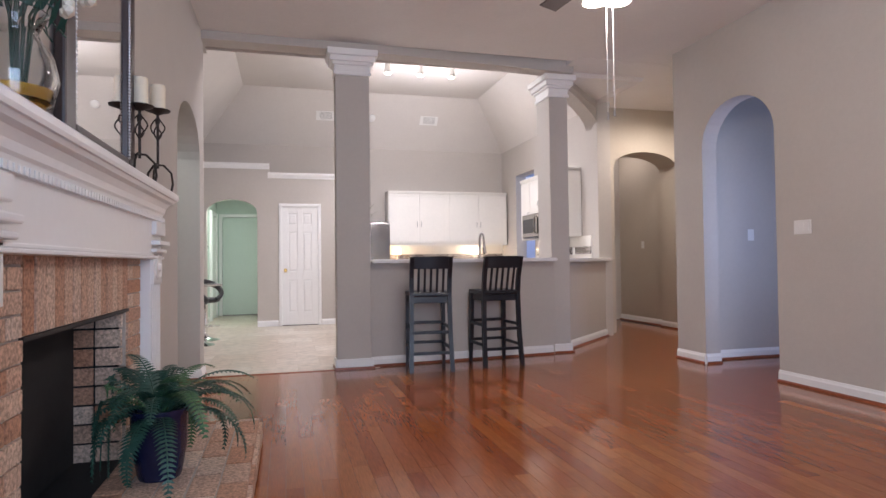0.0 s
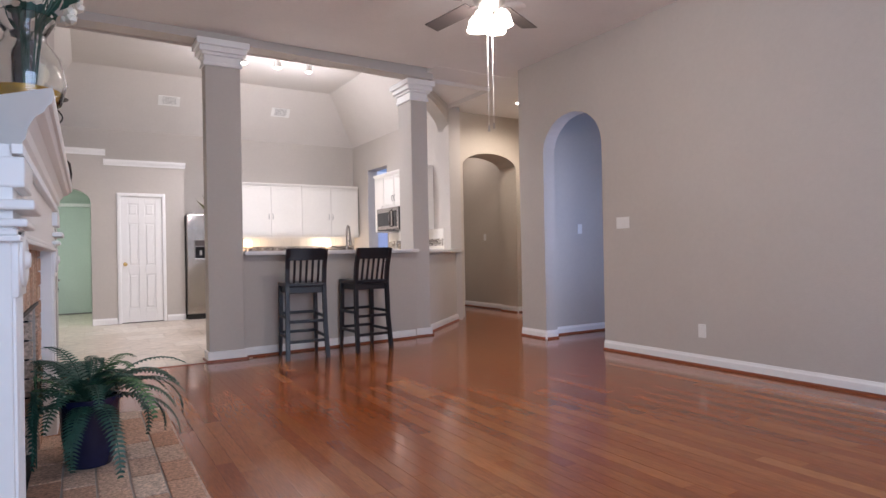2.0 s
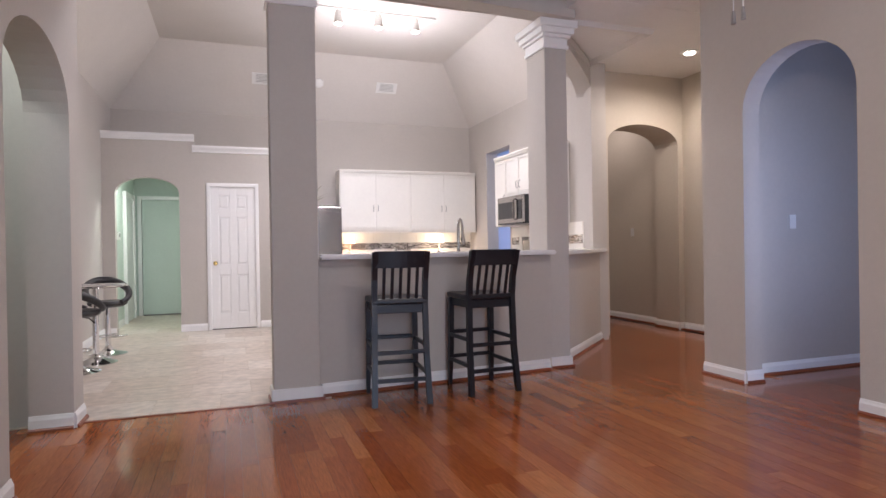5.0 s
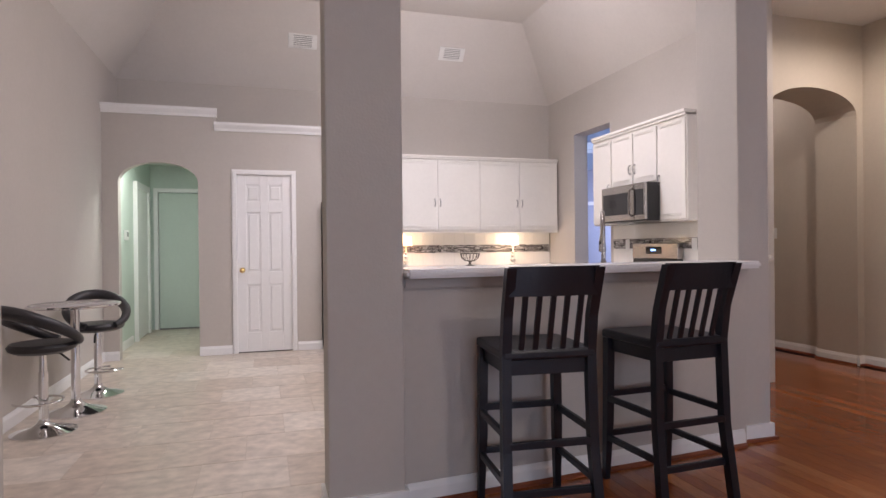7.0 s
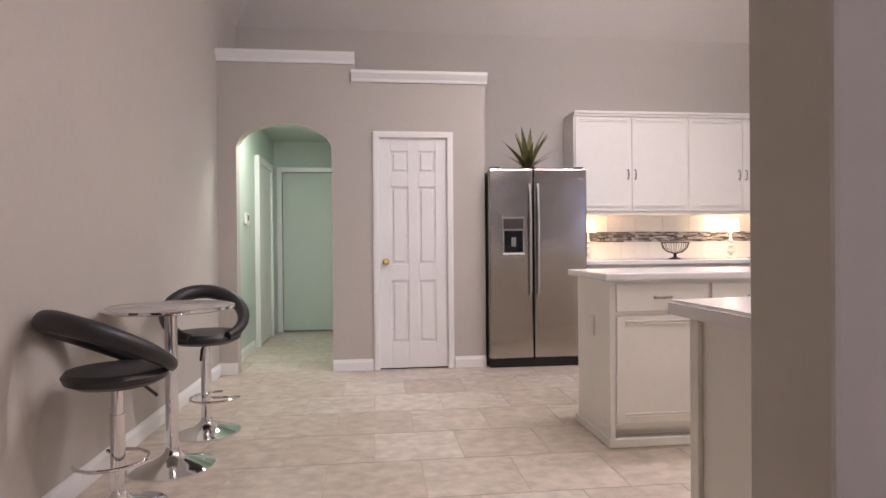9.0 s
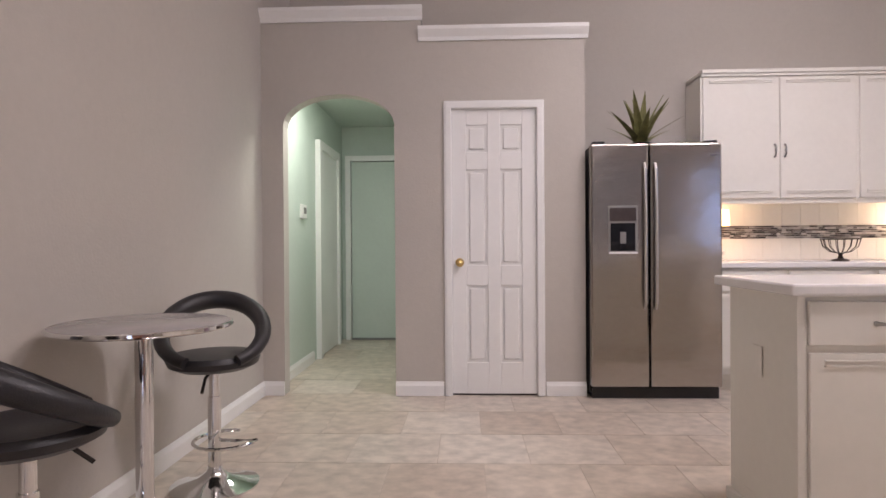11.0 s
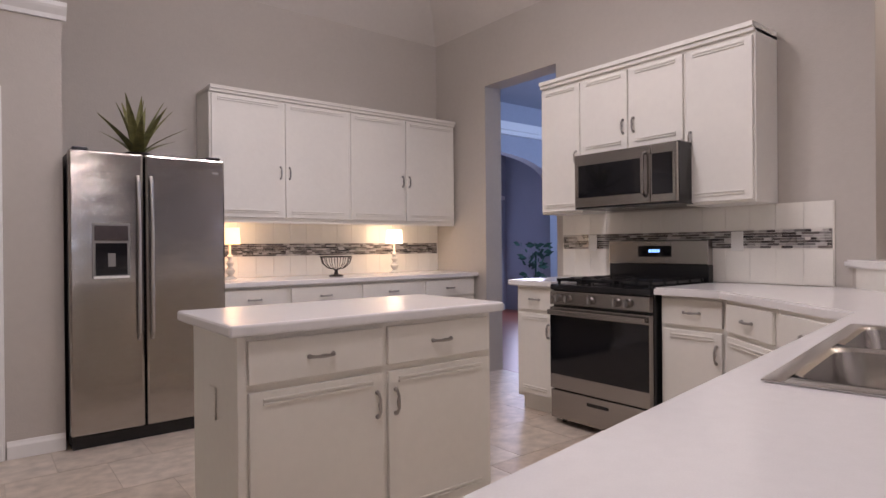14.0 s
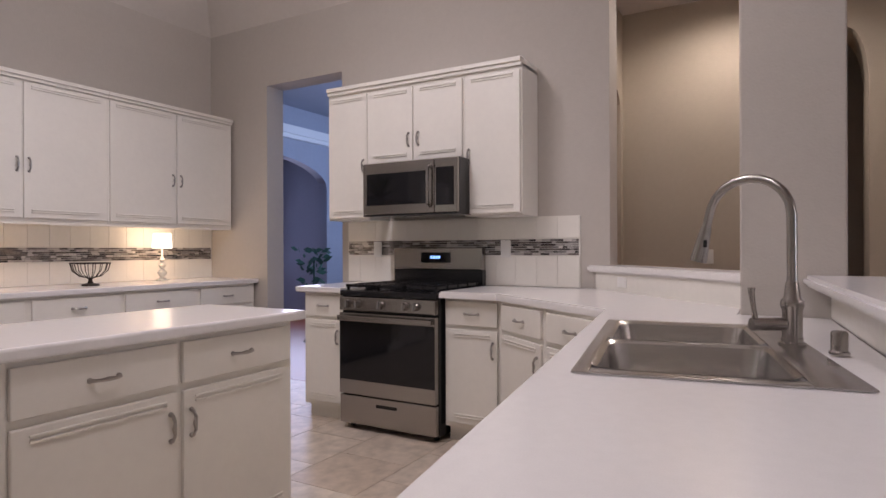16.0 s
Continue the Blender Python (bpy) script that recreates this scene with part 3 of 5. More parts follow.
part("screen", boxes(((-0.215, -0.485, H + 0.01), (-0.205, 0.485, 0.815))), M_SOOT, fp, "black mesh screen")
for sgn in (-1, 1):
    leg = part("pilaster", boxes(((0.0, sgn * 0.765, H), (0.065, sgn * 0.965, 1.13)), bevel=0.004), M_TRIM, fp, "white pilaster")
    part("plinth_block", boxes(((0.0, sgn * 0.755, H), (0.08, sgn * 0.975, H + 0.16)), bevel=0.005), M_TRIM, leg)
    part("fluted_panel", boxes(*[((0.06, sgn * (0.79 + 0.035 * k), H + 0.2), (0.072, sgn * (0.81 + 0.035 * k), 0.96)) for k in range(5)], bevel=0.003), M_TRIM, leg)
    bm = turned(bmesh.new(), [(0.07, 0), (0.07, 0.012), (0.055, 0.016), (0.045, 0.010), (0.025, 0.012), (0.018, 0.024), (0.002, 0.026)])
    bmesh.ops.transform(bm, matrix=Matrix.Translation((0.072, sgn * 0.865, 1.04)) @ pose(0, 0, 0, 0, 90, 0), verts=bm.verts)
    box(bm, (0.06, sgn * 0.772, 0.95), (0.078, sgn * 0.958, 1.13), 0.003)
    part("rosette_block", bm, M_TRIM, leg, "carved round rosette", True)
    bm = boxes(((0.0, sgn * 0.74, 1.16), (0.10, sgn * 0.985, 1.18)), ((0.0, sgn * 0.75, 1.20), (0.115, sgn * 0.995, 1.225)), ((0.0, sgn * 0.76, 1.255), (0.095, sgn * 0.975, 1.33)), bevel=0.006)
    part("corbel", bm, M_TRIM, fp, "stepped white corbel")
part("frieze", boxes(((0.0, -0.97, 1.13), (0.07, 0.97, 1.36)), bevel=0.003), M_TRIM, fp, "white frieze board")
part("lower_moulding", boxes(((0.0, -0.985, 1.125), (0.085, 0.985, 1.14)), ((0.0, -0.98, 1.14), (0.078, 0.98, 1.155)), bevel=0.004), M_TRIM, fp)
for k in range(68):
    if k == 0:
        dent_me = None
    y = -0.975 + k * 0.029
    if dent_me is None:
        first = part("dentil", boxes(((0.07, -0.009, 1.335), (0.092, 0.009, 1.358))), M_TRIM, fp)
        dent_me = first.data
        first.location.y = y
    else:
        ob = new("dentil", dent_me)
        ob.parent = fp
        ob.location.y = y
bm = bmesh.new()
prof = [(0, 1.36), (0.10, 1.36), (0.105, 1.375), (0.115, 1.385), (0.12, 1.41), (0.14, 1.435), (0.165, 1.445), (0.175, 1.46), (0.185, 1.462), (0.19, 1.475), (0.19, 1.495), (0.184, 1.502), (0, 1.502)]
sections = []
for sgn in (-1, 1):
    sections.append([bm.verts.new((p * 0.82, sgn * (0.85 + p * 0.82) + 0.02, z)) for p, z in prof])
n = len(prof)
for i in range(n):
    bm.faces.new((sections[0][i], sections[0][(i + 1) % n], sections[1][(i + 1) % n], sections[1][i]))
bm.faces.new(sections[0])
bm.faces.new(sections[1][::-1])
part("mantel_shelf", bm, M_TRIM, fp, "white moulded mantel shelf")

for ob in fp.children:
    if ob.name.split(".")[0] in ("frieze", "lower_moulding", "dentil", "corbel", "mantel_shelf"):
        ob.location.z = -0.04
MANTEL = 1.463

mir = thing("mirror", "dark-framed mirror with beaded edge leaning over the mantel", "mirror", (-0.993, 2.28, MANTEL))
part("mirror_glass", boxes(((0.004, -0.37, 0.1), (0.02, 0.37, 1.3))), M_MIRROR, mir)
bm = boxes(((0, -0.48, 0), (0.04, -0.37, 1.4)), ((0, 0.37, 0), (0.04, 0.48, 1.4)), ((0, -0.37, 0), (0.04, 0.37, 0.1)), ((0, -0.37, 1.3), (0.04, 0.37, 1.4)), bevel=0.01)
part("mirror_frame", bm, M_FRAME, mir, "dark brown wooden frame")
bm = bmesh.new()
for k in range(80):
    for y in (-0.375, 0.375):
        bmesh.ops.create_icosphere(bm, subdivisions=1, radius=0.007, matrix=Matrix.Translation((0.038, y, 0.1 + k * 0.015)))
part("beading", bm, M_NICKEL, mir, "silvery beads")


def candle_holder(x, y, top, label):
    c = thing("candle_holder", label, "candle holder", (x, y, MANTEL), 25, "candles on the mantel")
    h = top - MANTEL
    bm = bmesh.new()
    for k in range(3):
        a = k * 2.094
        pts = [(0, 0, 0.14), (0.03 * math.cos(a), 0.03 * math.sin(a), 0.14), (0.07 * math.cos(a), 0.07 * math.sin(a), 0.10), (0.078 * math.cos(a), 0.078 * math.sin(a), 0.04), (0.07 * math.cos(a), 0.07 * math.sin(a), 0.0)]
        tube(bm, pts, 0.006, 6)
    part("foot", bm, M_IRON, c, "curled iron feet")
    part("stem", rod(bmesh.new(), (0, 0, 0.12), (0, 0, h - 0.15), 0.007), M_IRON, c)
    bm = bmesh.new()
    for k in range(4):
        pts = []
        for j in range(9):
            u = j / 8
            r, a = 0.032 * math.sin(math.pi * u) + 0.004, k * 1.571 + u * 2.2
            pts.append((r * math.cos(a), r * math.sin(a), h - 0.30 + 0.12 * u))
        tube(bm, pts, 0.004, 6)
    part("twisted_cage", bm, M_IRON, c, "twisted iron basket")
    part("dish", turned(bmesh.new(), [(0.01, h - 0.165), (0.03, h - 0.155), (0.062, h - 0.145), (0.066, h - 0.138), (0.03, h - 0.141), (0.002, h - 0.141)]), M_IRON, c, "shallow iron dish", True)
    part("candle", turned(bmesh.new(), [(0.038, h - 0.141), (0.039, h - 0.01), (0.036, h), (0.03, h - 0.004), (0.002, h - 0.008)]), M_WAX, c, "cream pillar candle", True)


candle_holder(-0.935, 2.77, 1.985, "iron candle holder with a white pillar candle on the mantel")
candle_holder(-0.915, 3.10, 2.045, "iron candle holder with a cream pillar candle on the mantel")

vase = thing("vase", "clear glass vase of silk flowers on the mantel", "vase", (-0.92, 1.33, MANTEL))
part("glass_body", turned(bmesh.new(), [(0.06, 0), (0.085, 0.02), (0.10, 0.08), (0.085, 0.15), (0.055, 0.19), (0.05, 0.21), (0.075, 0.26), (0.072, 0.26), (0.046, 0.21), (0.05, 0.19), (0.08, 0.15), (0.095, 0.08), (0.08, 0.025), (0.002, 0.01)]), M_GLASS, vase, "", True)
part("gel_filling", turned(bmesh.new(), [(0.05, 0.016), (0.078, 0.03), (0.086, 0.048), (0.086, 0.055), (0.002, 0.056)]), M_AMBER, vase, "amber gel", True)
fr = random.Random(8)
bs, bl, bf = bmesh.new(), bmesh.new(), bmesh.new()
for k in range(16):
    a, out, up = fr.uniform(0, 6.28), fr.uniform(0.08, 0.26), fr.uniform(0.28, 0.5)
    d = Vector((math.cos(a), math.sin(a), 0))
    if d.x < 0:
        d.x *= 0.25
    pts = [Vector((0, 0, 0.05)) + d * 0.02, Vector((0, 0, 0.25)) + d * 0.04, Vector((0, 0, up)) + d * out * 0.6, Vector((0, 0, up - 0.02)) + d * out]
    tube(bs, pts, 0.003, 5)
    side = Vector((-d.y, d.x, 0))
    tip = pts[-1]
    for j in range(4):
        p = pts[1].lerp(tip, 0.3 + j * 0.2)
        q = p + side * fr.uniform(-0.08, 0.08) + Vector((0, 0, fr.uniform(0.02, 0.1)))
        w = Vector((0, 0, 0.012)) + side * 0.006
        bl.faces.new([bl.verts.new(v) for v in (p, p.lerp(q, 0.5) + w, q, p.lerp(q, 0.5) - w)])
    if k % 2:
        for j in range(5):
            b = d.lerp(side, 0.2 * j - 0.4).normalized() * 0.035 + Vector((0, 0, 0.02 * (j % 2)))
            bmesh.ops.create_icosphere(bf, subdivisions=1, radius=0.017, matrix=Matrix.Translation(tip + b))
part("flower_stems", bs, M_FERN, vase)
part("flower_leaves", bl, M_FERN, vase)
part("blossoms", bf, M_FLOWER, vase, "cream silk blossoms")

fern = thing("potted_fern", "green fern in a navy glazed pot on the brick hearth", "plant", (-0.775, 2.40, H + 0.008))
part("pot", turned(bmesh.new(), [(0.085, 0), (0.092, 0.02), (0.112, 0.14), (0.118, 0.27), (0.124, 0.28), (0.124, 0.30), (0.108, 0.30), (0.104, 0.27), (0.002, 0.27)]), M_POT, fern, "navy glazed ceramic pot", True)
rf = random.Random(21)
for k in range(46):
    a = k * 2.399 + rf.uniform(-0.25, 0.25)
    rise = (0.25, 0.65, 1.0, 1.3)[k % 4] + rf.uniform(-0.12, 0.12)
    ln, bend = rf.uniform(0.40, 0.54) - 0.10 * (k % 4 == 3), rf.uniform(1.7, 2.6)
    n = 26
    p = Vector((0.03 * math.cos(a), 0.03 * math.sin(a), 0.27))
    spine = [p]
    for j in range(n):
        e = rise - bend * (j / n) ** 1.3
        p = p + Vector((math.cos(e) * math.cos(a), math.cos(e) * math.sin(a), math.sin(e))) * (ln / n)
        spine.append(Vector((max(p.x, -0.20), p.y, max(p.z, 0.02))))
    bm = bmesh.new()
    for j in range(3, n):
        p, d = spine[j], (spine[j + 1] - spine[j - 1]).normalized()
        s = Vector((-math.sin(a), math.cos(a), 0))
        u = j / n
        w = 0.062 * min(1.0, 3.5 * u) * (1 - u) ** 0.55 + 0.004
        h = ln / n * 0.5
        for sg in (-1, 1):
            tip = p + s * sg * w + d * w * 0.35 - Vector((0, 0, 0.15 * w))
            bm.faces.new([bm.verts.new(v) for v in (p - d * h * 0.5, p + s * sg * w * 0.5 - d * (h * 0.55 - w * 0.12), tip, p + s * sg * w * 0.5 + d * (h * 0.45 + w * 0.2), p + d * h * 0.5)])
    tube(bm, spine[::3], 0.003, 5)
    part("frond", bm, M_FERN2 if k % 7 == 3 else M_FERN, fern)

fan = thing("ceiling_fan", "dark-bladed ceiling fan with a lit glass shade", "ceiling fan", (1.5, 2.45, 0))
part("downrod", rod(bmesh.new(), (0, 0, 2.83), (0, 0, CEIL), 0.013), M_NICKEL, fan)
part("canopy", turned(bmesh.new(), [(0.02, 3.15), (0.06, 3.2), (0.07, CEIL)]), M_NICKEL, fan, "", True)
part("motor", turned(bmesh.new(), [(0.05, 2.62), (0.1, 2.66), (0.12, 2.72), (0.1, 2.8), (0.03, 2.84)]), M_NICKEL, fan, "round metal motor housing", True)
for k in range(5):
    bm = boxes(((0.17, -0.062, 2.685), (0.62, 0.062, 2.693)), ((0.08, -0.015, 2.68), (0.2, 0.015, 2.686)), bevel=0.003)
    bmesh.ops.rotate(bm, verts=bm.verts, cent=(0, 0, 2.69), matrix=Matrix.Rotation(radians(10), 3, "X"))
    bmesh.ops.rotate(bm, verts=bm.verts, cent=(0, 0, 0), matrix=Matrix.Rotation(k * 1.2566 + 0.45, 3, "Z"))
    part("blade", bm, M_FANBLADE, fan, "dark wooden blade")
bm = bmesh.new()
for k in range(4):
    a = k * 1.571 + 0.5
    turned(bm, [(0.02, 2.60), (0.05, 2.57), (0.062, 2.52), (0.07, 2.50), (0.002, 2.51)], (0.09 * math.cos(a), 0.09 * math.sin(a), 0), 16)
sh = part("light_shade", bm, M_BULB, fan, "glowing glass shades", True)
sh.visible_shadow = False
for dx, z in ((-0.02, 1.86), (0.02, 1.88)):
    ch = part("pull_chain", rod(bmesh.new(), (dx, 0, z), (dx, 0, 2.6), 0.002, n=6), M_PLASTIC, fan)
    part("chain_pull", rod(bmesh.new(), (dx, 0, z - 0.04), (dx, 0, z), 0.008, 0.005), M_NICKEL, ch)


def bar_chair(at, rz):
    c = thing("bar_chair", "black wooden bar chair with slatted back at the bar", "chair", at, rz, "chairs at the bar")
    w, d, s = 0.19, 0.19, 0.74
    bm = box(bmesh.new(), (-0.205, -0.20, s - 0.02), (0.205, 0.215, s + 0.022), 0.012)
    part("seat", bm, M_CHAIR, c, "black wooden seat")
    part("apron", boxes(((-0.18, -0.175, s - 0.085), (0.18, 0.185, s - 0.021)), bevel=0.003), M_CHAIR, c)
    for sx in (-1, 1):
        bm = bmesh.new()
        pts = [(sx * 0.20, -0.235, 0.0), (sx * 0.19, -0.19, 0.35), (sx * 0.185, -0.178, s), (sx * 0.185, -0.20, s + 0.16), (sx * 0.187, -0.265, 1.10)]
        hw = 0.02
        rings = [[bm.verts.new((p[0] + a * hw, p[1] + b * hw, p[2])) for a, b in ((-1, -1), (1, -1), (1, 1), (-1, 1))] for p in pts]
        for u, v in zip(rings, rings[1:]):
            for k in range(4):
                bm.faces.new((u[k], u[(k + 1) % 4], v[(k + 1) % 4], v[k]))
        bm.faces.new(rings[0][::-1])
        bm.faces.new(rings[-1])
        part("leg", bm, M_CHAIR, c)
        bm = bmesh.new()
        pts = [(sx * 0.19, 0.205, 0.0, 0.014), (sx * 0.185, 0.19, 0.3, 0.02), (sx * 0.18, 0.185, s - 0.02, 0.021)]
        rings = [[bm.verts.new((p[0] + a * p[3], p[1] + b * p[3], p[2])) for a, b in ((-1, -1), (1, -1), (1, 1), (-1, 1))] for p in pts]
        for u, v in zip(rings, rings[1:]):
            for k in range(4):
                bm.faces.new((u[k], u[(k + 1) % 4], v[(k + 1) % 4], v[k]))
        bm.faces.new(rings[0][::-1])
        bm.faces.new(rings[-1])
        part("leg", bm, M_CHAIR, c)
        for z in (0.2, 0.40):
            part("stretcher", boxes(((sx * 0.18, -0.19, z), (sx * 0.20, 0.19, z + 0.03)), bevel=0.003), M_CHAIR, c)
    for z in (0.16, 0.36):
        part("stretcher", boxes(((-0.18, 0.175, z + 0.06), (0.18, 0.195, z + 0.09)), bevel=0.003), M_CHAIR, c)
        part("stretcher", boxes(((-0.18, -0.21, z), (0.18, -0.19, z + 0.03)), bevel=0.003), M_CHAIR, c)
    bm = bmesh.new()
    rows = []
    for k in range(11):
        u = -0.19 + 0.038 * k
        y = -0.245 - 0.022 * math.cos(math.pi * u / 0.4)
        rows.append([bm.verts.new(p) for p in ((u, y - 0.002, 0.985), (u, y - 0.022, 1.105), (u, y - 0.002, 1.105), (u, y + 0.018, 0.985))])
    for p, q in zip(rows, rows[1:]):
        for k in range(4):
            bm.faces.new((p[k], p[(k + 1) % 4], q[(k + 1) % 4], q[k]))
    bm.faces.new(rows[0])
    bm.faces.new(rows[-1][::-1])
    part("top_rail", bm, M_CHAIR, c, "wide curved top rail")
    for k in range(5):
        x = -0.12 + 0.06 * k
        bm = prism(bmesh.new(), [(x - 0.011, -0.185, s), (x + 0.011, -0.185, s), (x + 0.011, -0.255, 1.0), (x - 0.011, -0.255, 1.0)], (0, 0.012, 0))
        part("back_slat", bm, M_CHAIR, c)
    return c


ch = bar_chair((1.13, 5.33, 0), -5)
copy_thing(ch, pose(1.85, 5.39, 0, 0, 0, 3))


def plate(x, y, z, w, h, out, label, cat, toggles=0, name="wall_switch"):
    """A wall plate; out is the plan direction it faces."""
    o = Vector((*out, 0)).normalized()
    t = thing(name, label, cat, (x, y, z), math.degrees(math.atan2(o.y, o.x)) + 90)
    part("plate", boxes(((-w / 2, -0.006, -h / 2), (w / 2, 0.0, h / 2)), bevel=0.002), M_PLASTIC, t)
    n = max(1, toggles)
    for k in range(n):
        u = (k - (n - 1) / 2) * 0.046
        if toggles:
            part("toggle", boxes(((u - 0.016, -0.010, -0.032), (u + 0.016, -0.006, 0.032)), bevel=0.001), M_PLASTIC, t)
        else:
            for dz in (-0.022, 0.022):
                part("socket", boxes(((u - 0.013, -0.008, dz - 0.014), (u + 0.013, -0.006, dz + 0.014)), bevel=0.001), M_PLASTIC, t)


plate(3.83, 3.47, 1.30, 0.165, 0.115, (-1, 0), "white triple switch plate on the beige wall", "switch", 3)
plate(3.83, 2.60, 0.31, 0.075, 0.12, (-1, 0), "white power outlet on the beige wall", "outlet", 0, "wall_outlet")
plate(4.55, 4.83, 1.30, 0.075, 0.12, (0, -1), "white switch plate in the passage", "switch", 1)
plate(5.53, 8.3, 1.30, 0.075, 0.12, (-1, 0), "white switch plate in the hall", "switch", 1)
plate(5.53, 6.55, 1.12, 0.075, 0.12, (-1, 0), "white switch plate in the hall", "switch", 1)
plate(3.955, 7.70, 1.19, 0.075, 0.12, (-1, 0), "white outlet in the mosaic band by the range", "outlet", 0, "wall_outlet")
plate(3.955, 8.80, 1.19, 0.075, 0.12, (-1, 0), "white outlet in the mosaic band by the range", "outlet", 0, "wall_outlet")
th = thing("thermostat", "white alarm keypad on the green hall wall", "thermostat", (-1.62, 10.95, 1.37))
part("case", boxes(((0, -0.07, -0.06), (0.025, 0.07, 0.06)), bevel=0.004), M_PLASTIC, th)
part("screen", boxes(((0.0252, -0.03, -0.02), (0.027, 0.05, 0.035))), M_GREYSLOT, th)

dl = thing("ceiling_light", "lit recessed ceiling light in the hall", "ceiling light", (4.85, 6.35, CEIL))
part("ring", turned(bmesh.new(), [(0.06, -0.012), (0.095, -0.01), (0.1, 0.0), (0.06, 0.0)]), M_PLASTIC, dl, "", True)
part("lens", turned(bmesh.new(), [(0.06, -0.014), (0.055, -0.02), (0.002, -0.022)]), M_BULB, dl, "", True).visible_shadow = False
sd = thing("smoke_detector", "round white smoke detector on the ceiling", "smoke detector", (4.2, 4.9, CEIL))
part("body", turned(bmesh.new(), [(0.05, -0.04), (0.062, -0.03), (0.065, 0.0)]), M_PLASTIC, sd, "", True)
sp = thing("ceiling_speaker", "round white speaker in the living room ceiling", "speaker", (2.6, 3.6, CEIL))
part("grille", turned(bmesh.new(), [(0.105, -0.008), (0.115, 0.0)]), M_CEIL, sp, "", True)

# ---- kitchen things ----


def pull(parent, at, along, out, length=0.09):
    """A bowed nickel pull: centre, direction along it, direction out of the face."""
    c, a, o = Vector(at), Vector(along), Vector(out)
    h = length / 2
    pts = [c - a * h, c - a * h * 0.95 + o * 0.014, c - a * h * 0.5 + o * 0.026, c + o * 0.022, c + a * h * 0.5 + o * 0.026, c + a * h * 0.95 + o * 0.014, c + a * h]
    bm = tube(bmesh.new(), pts, [0.008, 0.006, 0.0055, 0.008, 0.0055, 0.006, 0.008], 8)
    for sg in (-1, 1):
        bmesh.ops.create_icosphere(bm, subdivisions=1, radius=0.010, matrix=Matrix.Translation(c + a * h * sg + o * 0.004))
    return part("handle", bm, M_NICKEL, parent, "ornate brushed nickel pull", True)


def front(parent, x0, x1, z0, z1, handle=None, lines="both", name="door", y=0.0):
    """A cabinet front facing -y in local space, standing 18 mm proud, with routed lines near top and bottom."""
    d = part(name, boxes(((x0, y - 0.018, z0), (x1, y, z1)), bevel=0.004), M_CAB, parent)
    zs = []
    if lines in ("both", "top"):
        zs.append(z1 - 0.045)
    if lines == "both":
        zs.append(z0 + 0.035)
    for z in zs:
        for k in (0, 0.016):
            part("routed_line", boxes(((x0 + 0.045, y - 0.026, z + k), (x1 - 0.045, y - 0.0178, z + k + 0.008)), bevel=0.002), M_CAB, d)
    if handle == "bar":
        pull(d, ((x0 + x1) / 2, y - 0.018, (z0 + z1) / 2), (1, 0, 0), (0, -1, 0))
    elif handle:
        hx, hz = handle
        pull(d, (hx, y - 0.018, hz), (0, 0, 1), (0, -1, 0))
    return d


CT = 0.93


def rounded(outline, height, bevel):
    bm = prism(bmesh.new(), outline, (0, 0, height))
    bmesh.ops.bevel(bm, geom=list(bm.edges), offset=bevel, segments=2, affect="EDGES")
    return bm



def base_cabinet(at, rz, w, doors, depth=0.58, drawers=None, label="off-white base cabinet with drawer and door"):
    c = thing("base_cabinet", label, "cabinet", at, rz, "base cabinets")
    part("body", boxes(((0, 0.0, 0.1), (w, depth, CT - 0.042))), M_CAB, c)
    part("toe_kick", boxes(((0.0, 0.06, 0), (w, depth, 0.099))), M_CAB, c)
    n = doors
    g = 0.022
    dw = (w - g * (n + 1)) / n
    for k in range(n):
        a = g + k * (dw + g)
        front(c, a, a + dw, 0.725, CT - 0.06, "bar", "none", "drawer")
        side = a + dw - 0.03 if k % 2 == 0 else a + 0.03
        front(c, a, a + dw, 0.13, 0.70, (side, 0.585))
    return c


# island
isl = base_cabinet((0.90, 7.84, 0), 0, 1.09, 2, 0.52, label="off-white kitchen island cabinet, two drawers over two doors")
part("corner_post", boxes(((-0.012, -0.004, 0.0), (0.018, 0.045, CT - 0.042)), bevel=0.003), M_CAB, isl)
part("base_moulding", boxes(((-0.018, -0.005, 0.0), (1.1, 0.53, 0.05)), bevel=0.006), M_CAB, isl)
t = thing("outlet", "painted outlet plate on the island side", "outlet", (0.898, 8.12, 0.62))
part("plate", boxes(((-0.005, -0.036, -0.058), (0, 0.036, 0.058)), bevel=0.002), M_CAB, t)
it = thing("island_countertop", "white laminate island worktop with rounded edge", "countertop", (0, 0, 0))
part("slab", boxes(((0.85, 7.79, CT - 0.04), (2.035, 8.405, CT)), bevel=0.009), M_TOP, it)

# back run
for x, w in ((1.56, 0.52), (2.08, 0.62), (2.70, 0.64), (3.34, 0.60)):
    base_cabinet((x, 10.17, 0), 0, w, 1)
bt = thing("back_countertop", "white laminate worktop along the back wall", "countertop")
part("slab", boxes(((1.555, 10.13, CT - 0.04), (3.966, 10.765, CT)), bevel=0.008), M_TOP, bt)
